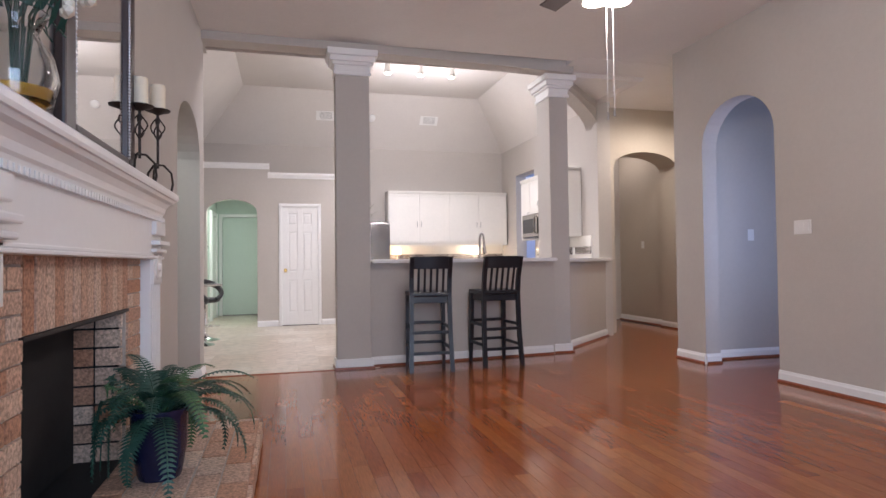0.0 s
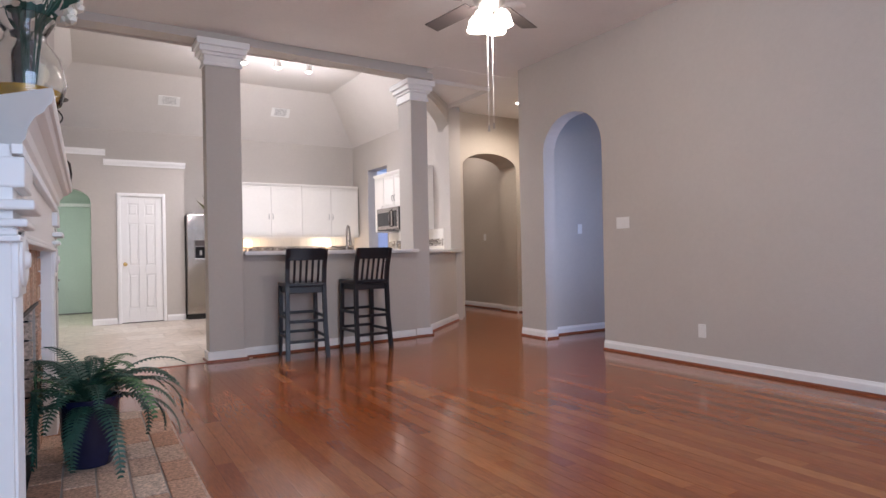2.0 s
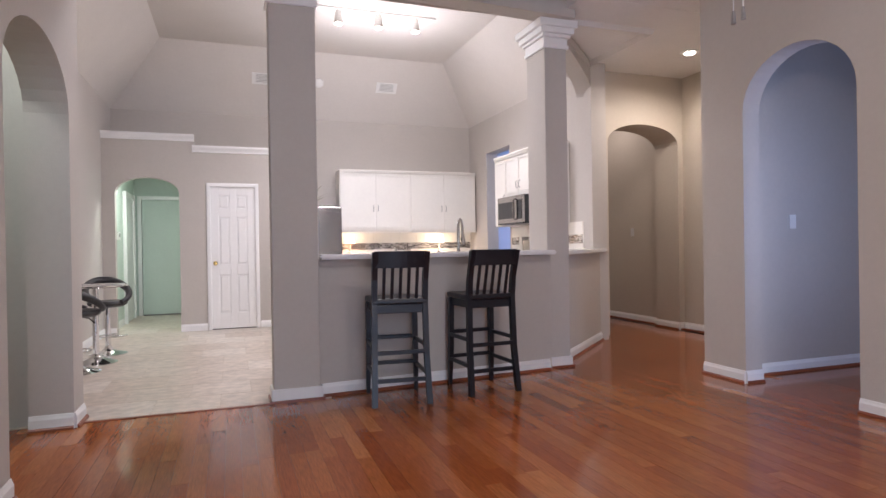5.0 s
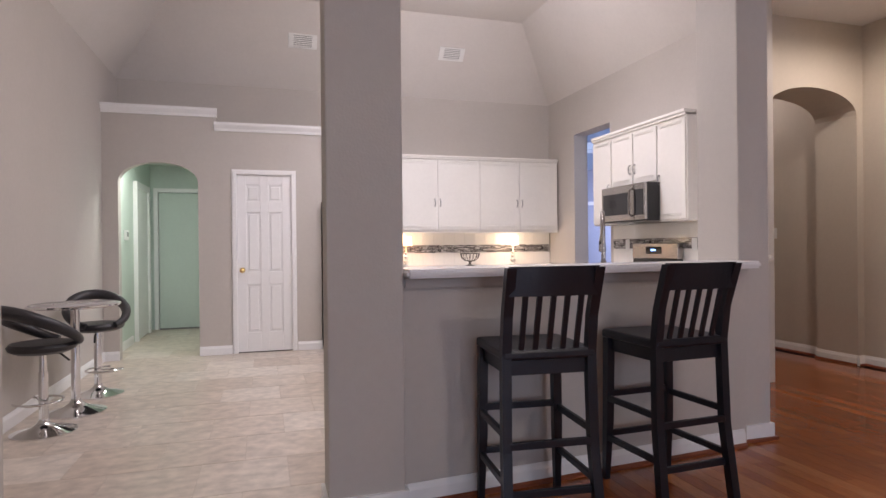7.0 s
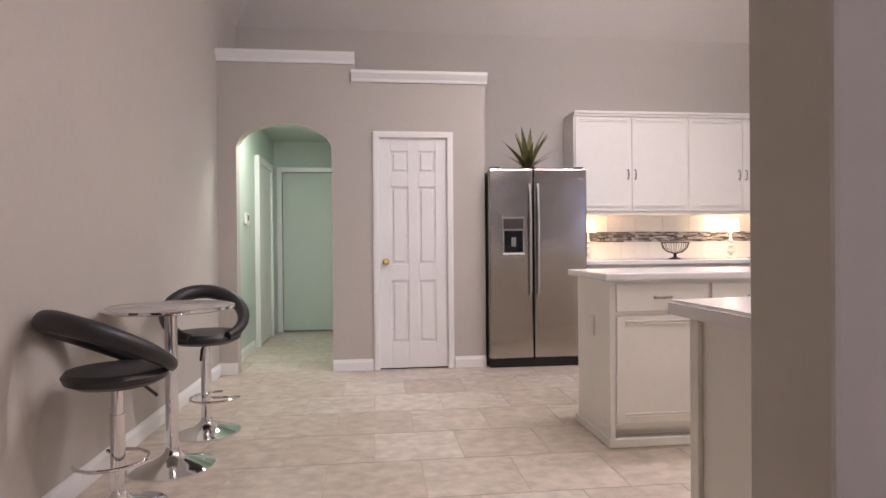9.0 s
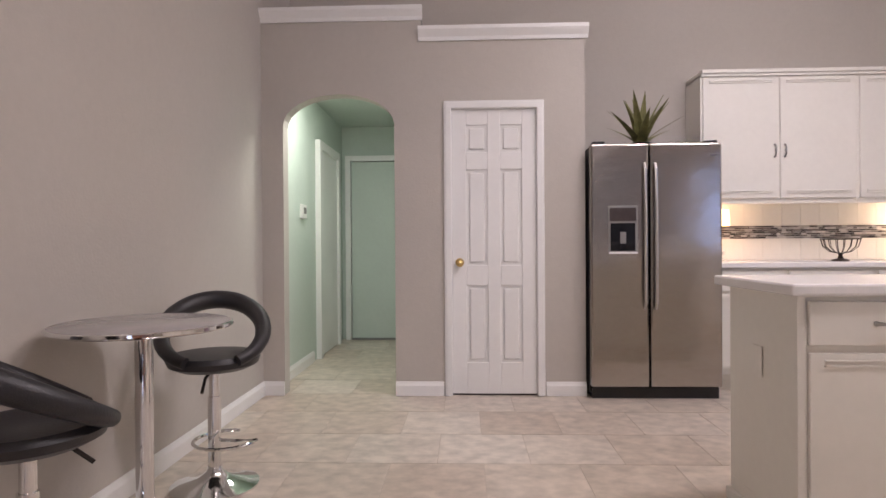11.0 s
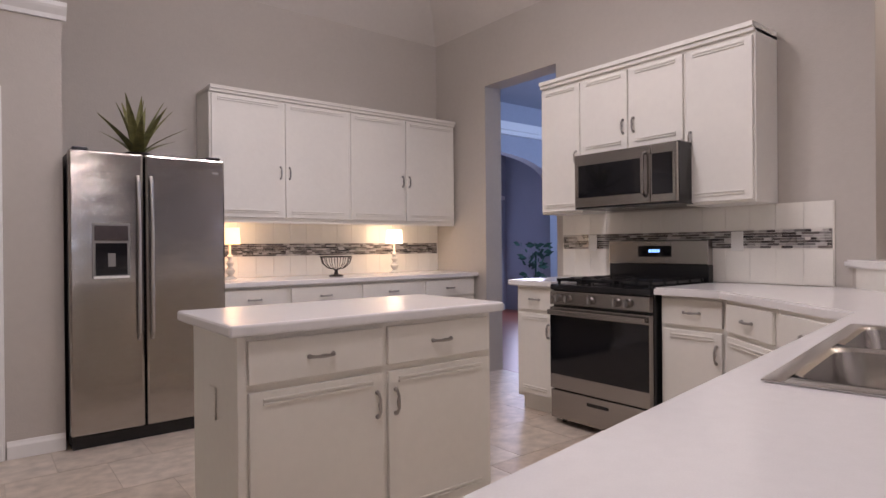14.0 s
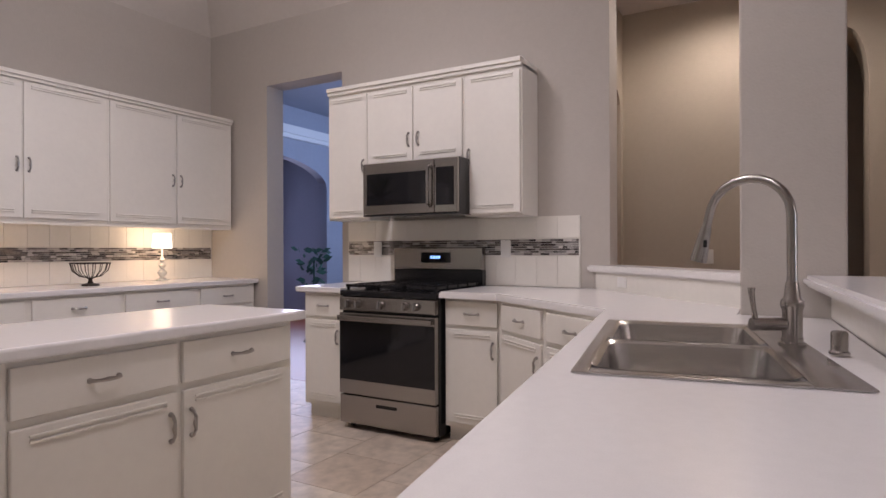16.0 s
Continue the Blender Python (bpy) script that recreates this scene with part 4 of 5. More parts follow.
# upper cabinets, back wall
for x, w, n in ((1.60, 1.17, 2), (2.77, 1.17, 2)):
    c = thing("upper_cabinet", "off-white upper cabinet with two doors", "cabinet", (x, 10.46, 1.39), 0, "upper cabinets")
    part("body", boxes(((0, 0, 0), (w, 0.305, 0.98)), bevel=0.003), M_CAB, c)
    part("light_rail", boxes(((0.0, 0.003, -0.02), (w, 0.025, 0.0))), M_CAB, c)
    part("crown", boxes(((-0.0, -0.022, 0.95), (w, 0.30, 0.972)), ((-0.0, -0.036, 0.972), (w, 0.30, 1.0)), bevel=0.004), M_CAB, c)
    dw = (w - 0.045) / 2
    front(c, 0.015, 0.015 + dw, 0.02, 0.94, (0.015 + dw - 0.03, 0.38))
    front(c, 0.03 + dw, 0.03 + 2 * dw, 0.02, 0.94, (0.03 + dw + 0.03, 0.38))

# splash
sp = fixed("backsplash_back", boxes(((1.45, 10.76, CT), (3.965, 10.769, 1.40))), M_TILE_W, "white tile backsplash", "backsplash")
me_t = bpy.data.meshes.new("tile")
bm = bmesh.new()
bmesh.ops.create_cube(bm, size=1)
bm.to_mesh(me_t)
bm.free()
me_t.materials.append(M_TILE_W)


def splash_tiles(parent, u0, u1, rows, put):
    for z0, z1 in rows:
        u = u0
        while u < u1 - 0.02:
            v = min(u + 0.15, u1)
            ob = new("tile", me_t)
            ob.parent = parent
            put(ob, (u + v) / 2, (z0 + z1) / 2, v - u - 0.0015, z1 - z0 - 0.0015)
            u = v


def put_back(ob, u, z, w, h):
    ob.location, ob.scale = (u, 10.758, z), (w, 0.005, h)


def put_side(ob, u, z, w, h):
    ob.location, ob.scale = (3.958, u, z), (0.005, w, h)


splash_tiles(sp, 1.46, 3.95, ((CT + 0.004, 1.10), (1.215, 1.39)), put_back)


def mosaic(parent, put, u0, u1, z0, z1):
    vs, fs = [], []
    mr = random.Random(17)
    rows = 7
    h = (z1 - z0) / rows
    for r in range(rows):
        u = u0 - mr.random() * 0.04
        while u < u1:
            l = mr.choice((0.03, 0.045, 0.06))
            a, b = max(u, u0), min(u + l, u1)
            u += l
            if b - a < 0.004:
                continue
            k = len(vs)
            za, zb = z0 + r * h + 0.001, z0 + (r + 1) * h - 0.001
            vs += [put(p, d, z) for d in (0.0, 0.006) for p, z in ((a + 0.001, za), (b - 0.001, za), (b - 0.001, zb), (a + 0.001, zb))]
            fs += [(k + 4, k + 5, k + 6, k + 7), (k, k + 1, k + 5, k + 4), (k + 1, k + 2, k + 6, k + 5), (k + 2, k + 3, k + 7, k + 6), (k + 3, k, k + 4, k + 7)]
    me = bpy.data.meshes.new("mosaic_band")
    me.from_pydata(vs, [], fs)
    me.materials.append(M_MOSAIC)
    ob = tagged(new("mosaic_band", me), "band of black, grey and white glass mosaic", kind="stuff")
    ob.parent = parent


mosaic(sp, lambda u, d, z: (u, 10.76 - d, z), 1.46, 3.95, 1.105, 1.21)
se = fixed("backsplash_east", boxes(((3.96, 7.17, CT), (3.969, 9.10, 1.41))), M_TILE_W, "white tile backsplash by the range", "backsplash")
splash_tiles(se, 7.175, 9.095, ((CT + 0.004, 1.14), (1.26, 1.405)), put_side)
mosaic(se, lambda u, d, z: (3.96 - d, u, z), 7.18, 9.09, 1.145, 1.255)

# refrigerator
fg = thing("refrigerator", "stainless side-by-side refrigerator with water dispenser", "refrigerator", (0.655, 9.965, 0))
fg.scale.x = 1.155
part("body", boxes(((0, 0.05, 0.03), (0.77, 0.78, 1.74)), bevel=0.006), M_BLACK, fg, "black cabinet body")
part("kick_grille", boxes(((0.01, 0.02, 0.0), (0.76, 0.7, 0.075))), M_BLACK, fg)
for a, b in ((0.0, 0.342), (0.350, 0.77)):
    d = part("door", boxes(((a, -0.02, 0.085), (b, 0.045, 1.755)), bevel=0.012), M_FRIDGE, fg, "brushed stainless door")
    hx = 0.315 if a == 0 else 0.378
    bm = tube(bmesh.new(), [(hx, -0.02, 0.62), (hx, -0.046, 0.66), (hx, -0.052, 1.0), (hx, -0.052, 1.3), (hx, -0.046, 1.58), (hx, -0.02, 1.62)], 0.010, 10)
    part("handle", bm, M_SATIN, d, "long steel bar handle", True)
    part("hinge_cap", boxes(((a + 0.02 if a == 0 else b - 0.09, 0.0, 1.755), (a + 0.09 if a == 0 else b - 0.02, 0.08, 1.775)), bevel=0.004), M_BLACK, fg)
dp = part("dispenser", boxes(((0.10, -0.027, 1.0), (0.275, -0.019, 1.33)), bevel=0.003), M_GREYSLOT, fg, "grey water and ice dispenser")
part("recess", boxes(((0.115, -0.03, 1.02), (0.26, -0.0275, 1.21)), bevel=0.001), M_GLASSBLK, dp)
part("control_panel", boxes(((0.11, -0.031, 1.225), (0.265, -0.0275, 1.315)), bevel=0.002), M_FRAME, dp)
part("paddle", boxes(((0.17, -0.036, 1.07), (0.205, -0.0305, 1.15)), bevel=0.002), M_GREYSLOT, dp)
part("drip_tray", boxes(((0.105, -0.04, 1.0), (0.27, -0.027, 1.014)), bevel=0.002), M_PLASTIC, dp)
part("badge", boxes(((0.70, -0.023, 1.66), (0.735, -0.02, 1.675))), M_CHROME, fg)

pl = thing("spiky_plant", "spiky succulent plant on the refrigerator", "plant", (1.07, 10.2, 1.742))
part("bowl", turned(bmesh.new(), [(0.05, 0), (0.075, 0.02), (0.08, 0.05), (0.07, 0.055), (0.002, 0.045)]), M_IRON, pl, "", True)
rs = random.Random(4)
for k in range(17):
    a, lean, ln = k * 2.4, 0.10 + 0.068 * k, rs.uniform(0.34, 0.44)
    d, s = Vector((math.cos(a), math.sin(a), 0)), Vector((-math.sin(a), math.cos(a), 0))
    bm = bmesh.new()
    prev = None
    for j in range(7):
        u = j / 6
        c = Vector((0, 0, 0.04)) + d * (ln * math.sin(lean) * u * (0.6 + 0.4 * u)) + Vector((0, 0, ln * math.cos(lean) * u))
        w = 0.034 * (1 - u ** 2) + 0.001
        row = [bm.verts.new(c - s * w + d * 0.004), bm.verts.new(c - d * 0.006 * (1 - u)), bm.verts.new(c + s * w + d * 0.004)]
        if prev:
            bm.faces.new((prev[0], prev[1], row[1], row[0]))
            bm.faces.new((prev[1], prev[2], row[2], row[1]))
        prev = row
    part("leaf", bm, M_SUCC, pl)

# range wall: local x runs along the wall towards -y, local y into the wall
RX = 3.29


def range_side(y, x=RX):
    return (x, y, 0), -90


at, rz = range_side(8.99)
base_cabinet((3.32, 8.98, 0), -90, 0.36, 1, 0.64, label="narrow off-white base cabinet beside the range")
base_cabinet((3.32, 7.83, 0), -90, 0.38, 1, 0.64, label="off-white base cabinet beside the range")
ct = thing("corner_countertop", "white laminate worktop, small piece by the doorway", "countertop")
part("slab", boxes(((3.27, 8.62, CT - 0.04), (3.957, 9.03, CT)), bevel=0.008), M_TOP, ct)

rg = thing("gas_range", "stainless gas range with black oven door", "range", (3.24, 8.60, 0), -90)
W = 0.755
part("body", boxes(((0.003, 0.03, 0.03), (W - 0.003, 0.70, 0.905))), M_BLACK, rg, "black side panels")
for x in (0.05, W - 0.05):
    part("foot", rod(bmesh.new(), (x, 0.08, 0), (x, 0.08, 0.035), 0.018), M_BLACK, rg)
dr = part("storage_drawer", boxes(((0.006, -0.005, 0.04), (W - 0.006, 0.03, 0.225)), bevel=0.004), M_STEEL, rg, "stainless drawer")
part("drawer_pull", boxes(((0.30, -0.008, 0.165), (0.46, -0.004, 0.185)), bevel=0.001), M_GLASSBLK, dr)
od = part("oven_door", boxes(((0.006, -0.012, 0.235), (W - 0.006, 0.03, 0.77)), bevel=0.004), M_STEEL, rg, "stainless oven door")
part("oven_glass", boxes(((0.012, -0.016, 0.33), (W - 0.012, -0.0125, 0.715)), bevel=0.001), M_GLASSBLK, od, "black oven glass")
part("handle", boxes(((0.02, -0.058, 0.722), (W - 0.02, -0.038, 0.757)), ((0.03, -0.04, 0.73), (0.06, -0.01, 0.75)), ((W - 0.06, -0.04, 0.73), (W - 0.03, -0.01, 0.75)), bevel=0.005), M_STEEL, od, "wide steel handle")
part("control_strip", boxes(((0.006, -0.012, 0.785), (W - 0.006, 0.05, 0.875)), bevel=0.006), M_STEEL, rg, "stainless knob panel")
for x in (0.085, 0.165, 0.345, 0.53, 0.61):
    k = part("knob", rod(bmesh.new(), (x, -0.045, 0.83), (x, -0.012, 0.83), 0.021, 0.026, 18), M_STEEL, rg, "steel knob")
    part("knob_grip", boxes(((x - 0.004, -0.052, 0.81), (x + 0.004, -0.04, 0.85))), M_GREYSLOT, k)
part("cooktop", boxes(((0.004, -0.005, 0.88), (W - 0.004, 0.66, 0.918)), bevel=0.006), M_BLACK, rg, "black enamel cooktop")
for gx in (0.02, 0.265, 0.51):
    bm = bmesh.new()
    for k in range(3):
        box(bm, (gx + 0.01 + k * 0.098, 0.03, 0.935), (gx + 0.022 + k * 0.098, 0.62, 0.955), 0.002)
    for k in range(5):
        box(bm, (gx, 0.04 + k * 0.14, 0.937), (gx + 0.225, 0.052 + k * 0.14, 0.957), 0.002)
    for cx in (0.01, 0.2):
        for cy in (0.04, 0.6):
            box(bm, (gx + cx, cy, 0.916), (gx + cx + 0.015, cy + 0.015, 0.94))
    part("grate", bm, M_BLACK, rg, "cast iron grate")
for bx, by in ((0.14, 0.17), (0.14, 0.48), (0.62, 0.17), (0.62, 0.48), (0.38, 0.33)):
    part("burner", turned(bmesh.new(), [(0.045, 0.917), (0.045, 0.928), (0.03, 0.934), (0.002, 0.935)], (bx, by, 0), 18), M_BLACK, rg, "", True)
bg = part("backguard", boxes(((0.004, 0.645, 0.90), (W - 0.004, 0.70, 1.04))), M_BLACK, rg)
part("console", boxes(((0.004, 0.635, 1.04), (W - 0.004, 0.70, 1.20)), bevel=0.006), M_STEEL, bg, "stainless control console")
part("display_glass", boxes(((0.25, 0.631, 1.09), (0.50, 0.6345, 1.165)), bevel=0.001), M_GLASSBLK, bg)
part("clock_digits", boxes(*[((0.335 + 0.022 * k, 0.6295, 1.12), (0.349 + 0.022 * k, 0.6305, 1.14)) for k in range(4)]), M_DISPLAY, bg, "glowing blue clock digits")

# upper cabinets by the range
UPX = 3.69
defs = (("narrow", 9.07, 0.385, 1.41, 0.0), ("middle", 8.685, 0.80, 1.80, 0.0), ("wide", 7.885, 0.42, 1.41, 0.0))
for nm, y, w, z0, _ in defs:
    c = thing("upper_cabinet", "off-white upper cabinet beside the range" if nm != "middle" else "off-white short upper cabinet over the microwave", "cabinet", (UPX, y, 0), -90, "upper cabinets")
    part("body", boxes(((0.0, 0.0, z0), (w, 0.275, 2.40)), bevel=0.003), M_CAB, c)
    part("crown", boxes(((-0.0, -0.022, 2.37), (w, 0.275, 2.395)), ((0.0, -0.036, 2.395), (w, 0.275, 2.425)), bevel=0.004), M_CAB, c)
    if nm == "middle":
        dw = (w - 0.045) / 2
        front(c, 0.012, 0.012 + dw, z0 + 0.02, 2.35, (0.012 + dw - 0.03, z0 + 0.17))
        front(c, 0.033 + dw, 0.033 + 2 * dw, z0 + 0.02, 2.35, (0.033 + dw + 0.03, z0 + 0.17))
    else:
        front(c, 0.012, w - 0.012, z0 + 0.015, 2.35, (w - 0.04, z0 + 0.40) if nm == "narrow" else (0.04, z0 + 0.40))
mw = thing("microwave", "stainless over-the-range microwave with black glass door", "microwave", (3.51, 8.60, 1.42), -90)
part("body", boxes(((0.0, 0.02, 0.0), (0.76, 0.45, 0.375)), bevel=0.004), M_BLACK, mw)
d = part("door", boxes(((0.0, -0.012, 0.012), (0.585, 0.02, 0.37)), bevel=0.006), M_STEEL, mw, "stainless door")
part("window", boxes(((0.035, -0.016, 0.075), (0.52, -0.0125, 0.295)), bevel=0.002), M_GLASSBLK, d)
part("handle", tube(bmesh.new(), [(0.555, -0.012, 0.055), (0.555, -0.045, 0.07), (0.555, -0.052, 0.19), (0.555, -0.045, 0.31), (0.555, -0.012, 0.325)], 0.012, 10), M_STEEL, d, "", True)
p = part("control_panel", boxes(((0.588, -0.012, 0.012), (0.76, 0.02, 0.37)), bevel=0.006), M_STEEL, mw)
part("keypad", boxes(((0.60, -0.016, 0.06), (0.735, -0.0125, 0.31)), bevel=0.002), M_GLASSBLK, p, "black touch keypad")
part("vent_strip", boxes(((0.0, -0.008, 0.0), (0.76, 0.02, 0.01))), M_BLACK, mw)
part("lamp_lens", boxes(((0.30, 0.06, -0.004), (0.42, 0.12, 0.0))), M_GLASS, mw)

# peninsula worktop and angled corner
pc = thing("peninsula_countertop", "white laminate peninsula worktop with rounded edge", "countertop")
out = [(0.45, 5.712), (0.61, 5.715), (2.697, 5.858), (2.697, 6.164), (2.96, 6.164), (3.93, 7.03), (3.955, 7.05), (3.955, 7.84), (3.255, 7.84), (3.255, 7.46), (2.66, 6.68), (0.45, 6.35)]
sx0, sx1, SR = 1.31, 2.25, 9.6
bm = prism(bmesh.new(), [(x, y, CT - 0.04) for x, y in out], (0, 0, 0.04))
es = [e for e in bm.edges if abs(e.verts[0].co.z - e.verts[1].co.z) < 1e-6 and e.verts[0].co.z > CT - 0.01]
bmesh.ops.bevel(bm, geom=es, offset=0.008, segments=2, affect="EDGES")
slab = part("slab", bm, M_TOP, pc)
base_cabinet((2.64, 6.70, 0), 51.2 - 0.0, 0.48, 1, 0.35, label="off-white angled corner cabinet").matrix_world = pose(3.275, 7.43, 0, 0, 0, 231.2)
c2 = base_cabinet((0, 0, 0), 0, 0.48, 1, 0.35, label="off-white angled corner cabinet")
c2.matrix_world = pose(2.97, 7.05, 0, 0, 0, 231.2)
cb = thing("peninsula_cabinet", "off-white peninsula cabinet run under the worktop", "cabinet")
bm = prism(bmesh.new(), [(0.50, 5.715, 0.0), (2.69, 5.858, 0.0), (2.69, 6.63, 0.0), (0.50, 6.31, 0.0)], (0, 0, CT - 0.042))
part("body", bm, M_CAB, cb)
part("end_trim", boxes(((0.485, 6.265, 0.0), (0.4999, 6.305, CT - 0.042)), bevel=0.003), M_CAB, cb)
bs = fixed("trim_bar_splash", prism(bmesh.new(), [(0.60, 5.702, CT), (2.697, 5.850, CT), (2.697, 5.862, CT), (0.60, 5.714, CT)], (0, 0, 0.11)), M_TILE_W, "white splash behind the sink", "backsplash")
bm = prism(bmesh.new(), [B0 + BN * 0.14 + Vector((0, 0, CT)), B1 + BN * 0.14 - BD * 0.2 + Vector((0, 0, CT)), B1 + BN * 0.152 - BD * 0.2 + Vector((0, 0, CT)), B0 + BN * 0.152 + Vector((0, 0, CT))], (0, 0, 0.12))
fixed("trim_angle_splash", bm, M_TILE_W, "white splash at the angled wall", "backsplash")
# bar top
br = thing("bar_countertop", "white bar top with rounded edge on the half wall", "countertop")
part("slab", rounded([(0.592, 5.45, 1.047), (2.697, 5.63, 1.047), (2.697, 5.95, 1.047), (0.592, 5.80, 1.047)], 0.04, 0.012), M_TOP, br)
part("under_moulding", rounded([(0.595, 5.54, 1.0), (2.69, 5.72, 1.0), (2.69, 5.758, 1.0), (0.595, 5.578, 1.0)], 0.046, 0.008), M_WALL, br)
ba = thing("angled_bar_countertop", "white angled bar top beside the column", "countertop")
q0, q1 = B0 + BD * 0.1, B1 - BD * 0.02
bm = prism(bmesh.new(), [q0 - BN * 0.07 + Vector((0, 0, 1.037)), q1 - BN * 0.07 + Vector((0, 0, 1.037)), q1 + BN * 0.17 + Vector((0, 0, 1.037)), q0 + BN * 0.17 + Vector((0, 0, 1.037))], (0, 0, 0.045))
bmesh.ops.bevel(bm, geom=list(bm.edges), offset=0.01, segments=2, affect="EDGES")
part("slab", bm, M_TOP, ba)
tp = thing("outlet", "white outlet on the splash of the angled wall", "outlet", tuple((B0 + BN * 0.152 + BD * 1.25)[:2]) + (0.99,), math.degrees(math.atan2(BN.y, BN.x)) - 90)
part("plate", boxes(((-0.05, 0, -0.03), (0.05, 0.005, 0.03)), bevel=0.002), M_PLASTIC, tp)

# sink: cut its hole, then a pressed steel double bowl
sk = thing("kitchen_sink", "stainless double-bowl sink set in the worktop", "sink", (1.31, 6.40, CT), SR)
L, D = 0.95, 0.54
cut = bmesh.new()
for a, b in ((0.05, 0.455), (0.485, 0.90)):
    box(cut, (a, -D + 0.11, -0.1), (b, -0.04, 0.1))
cutter = finish("sink_cutout", cut, M_TOP)
cutter.matrix_world = sk.matrix_world
bpy.context.view_layer.update()
for target in (slab, cb.children[0]):
    md = target.modifiers.new("cut", "BOOLEAN")
    md.object, md.operation, md.solver = cutter, "DIFFERENCE", "EXACT"
    bpy.context.view_layer.update()
    made = bpy.data.meshes.new_from_object(target.evaluated_get(bpy.context.evaluated_depsgraph_get()))
    target.modifiers.clear()
    target.data = made
bpy.data.objects.remove(cutter)


def ring(x0, x1, y0, y1, r, n=6):
    pts = []
    for cx, cy, a0 in ((x1 - r, y1 - r, 0), (x0 + r, y1 - r, 90), (x0 + r, y0 + r, 180), (x1 - r, y0 + r, 270)):
        for k in range(n + 1):
            a = radians(a0 + 90 * k / n)
            pts.append((cx + r * math.cos(a), cy + r * math.sin(a)))
    return pts


bowls = ((0.055, 0.45, -D + 0.115, -0.045), (0.49, 0.895, -D + 0.115, -0.045))
flat = boxes(((0, -D, 0.001), (L, -D + 0.10, 0.006)), ((0, -0.036, 0.001), (L, 0, 0.006)), ((0, -D + 0.1, 0.001), (0.045, -0.036, 0.006)), ((0.905, -D + 0.1, 0.001), (L, -0.036, 0.006)), ((0.458, -D + 0.1, 0.001), (0.482, -0.036, 0.006)), bevel=0.002)
part("rim", flat, M_SINK, sk, "brushed steel rim", True)
for x0, x1, y0, y1 in bowls:
    bm = bmesh.new()
    levels = [(0.012, 0.0065, 0.05), (0.0, 0.0, 0.05), (-0.012, -0.09, 0.06), (-0.035, -0.11, 0.06), (-0.1, -0.115, 0.05)]
    rows = []
    for g, z, r in levels:
        rows.append([bm.verts.new((x, y, z)) for x, y in ring(x0 - g, x1 + g, y0 - g, y1 + g, r)])
    for u, v in zip(rows, rows[1:]):
        for k in range(len(u)):
            bm.faces.new((u[k], u[(k + 1) % len(u)], v[(k + 1) % len(u)], v[k]))
    bm.faces.new(rows[-1])
    b = part("bowl", bm, M_SINK, sk, "pressed steel bowl", True)
    part("drain", turned(bmesh.new(), [(0.04, -0.1145), (0.04, -0.112), (0.03, -0.1125), (0.002, -0.113)], ((x0 + x1) / 2, (y0 + y1) / 2, 0)), M_CHROME, b, "", True)
fc = thing("faucet", "brushed nickel pull-down faucet behind the sink", "faucet", (1.90, 5.995, CT + 0.006), SR)
part("escutcheon", turned(bmesh.new(), [(0.032, 0), (0.032, 0.006), (0.026, 0.01), (0.026, 0.02)]), M_STEEL, fc, "", True)
part("body", turned(bmesh.new(), [(0.024, 0.008), (0.024, 0.09), (0.028, 0.10), (0.028, 0.115), (0.02, 0.125), (0.016, 0.16), (0.014, 0.165)]), M_STEEL, fc, "", True)
# the spout bends towards the bowls
reach = Vector((0.155, 0.185, 0))
pts = [(0, 0, 0.15), (0, 0, 0.34)] + [tuple(reach * (0.5 - 0.5 * math.cos(math.pi * k / 10)) + Vector((0, 0, 0.34 + 0.105 * math.sin(math.pi * k / 10)))) for k in range(1, 10)] + [tuple(reach * 1.04 + Vector((0, 0, 0.315)))]
part("spout", tube(bmesh.new(), pts, 0.0125, 14), M_STEEL, fc, "arched nickel spout", True)
e = Vector(pts[-1])
hd = part("spray_head", rod(bmesh.new(), e + Vector((0.02, 0.022, -0.10)), e, 0.024, 0.015, 18), M_STEEL, fc, "flared spray head", True)
part("button", boxes((e + Vector((-0.018, 0.0, -0.06)), e + Vector((-0.008, 0.01, -0.04)))), M_BLACK, hd)
bm = rod(bmesh.new(), (-0.008, 0.02, 0.055), (-0.04, 0.10, 0.055), 0.017, 0.017, 16)
part("handle_hub", bm, M_STEEL, fc, "", True)
part("lever", tube(bmesh.new(), [(-0.036, 0.09, 0.06), (-0.037, 0.095, 0.10), (-0.04, 0.10, 0.135), (-0.04, 0.10, 0.15)], [0.008, 0.006, 0.008, 0.010], 10), M_STEEL, fc, "", True)
sc = thing("sink_cap", "small brushed steel soap hole cap beside the faucet", "sink cap", (1.80, 5.90, CT + 0.006), SR)
part("cap", turned(bmesh.new(), [(0.022, 0), (0.022, 0.006), (0.018, 0.008), (0.018, 0.05), (0.015, 0.055), (0.002, 0.056)]), M_STEEL, sc, "", True)


def table_lamp(x, shade, label):
    l = thing("table_lamp", label, "lamp", (x, 10.56, CT), 0, "lamps on the worktop")
    bm = turned(bmesh.new(), [(0.05, 0), (0.05, 0.012), (0.03, 0.02), (0.012, 0.03), (0.035, 0.06), (0.037, 0.075), (0.012, 0.10), (0.03, 0.13), (0.012, 0.155), (0.024, 0.18), (0.01, 0.2), (0.008, 0.27)])
    part("stem", bm, M_CRYSTAL, l, "stacked crystal-ball stem", True)
    bm = bmesh.new()
    turned(bm, [(0.078, 0.275), (0.07, 0.40), (0.066, 0.40), (0.074, 0.275)])
    part("shade", bm, shade, l, "glowing fabric shade", True).visible_shadow = False
    lamp("lamp_bulb", "POINT", pose(x, 10.56, CT + 0.33), 2.6, (1.0, 0.74, 0.45), 0.03)


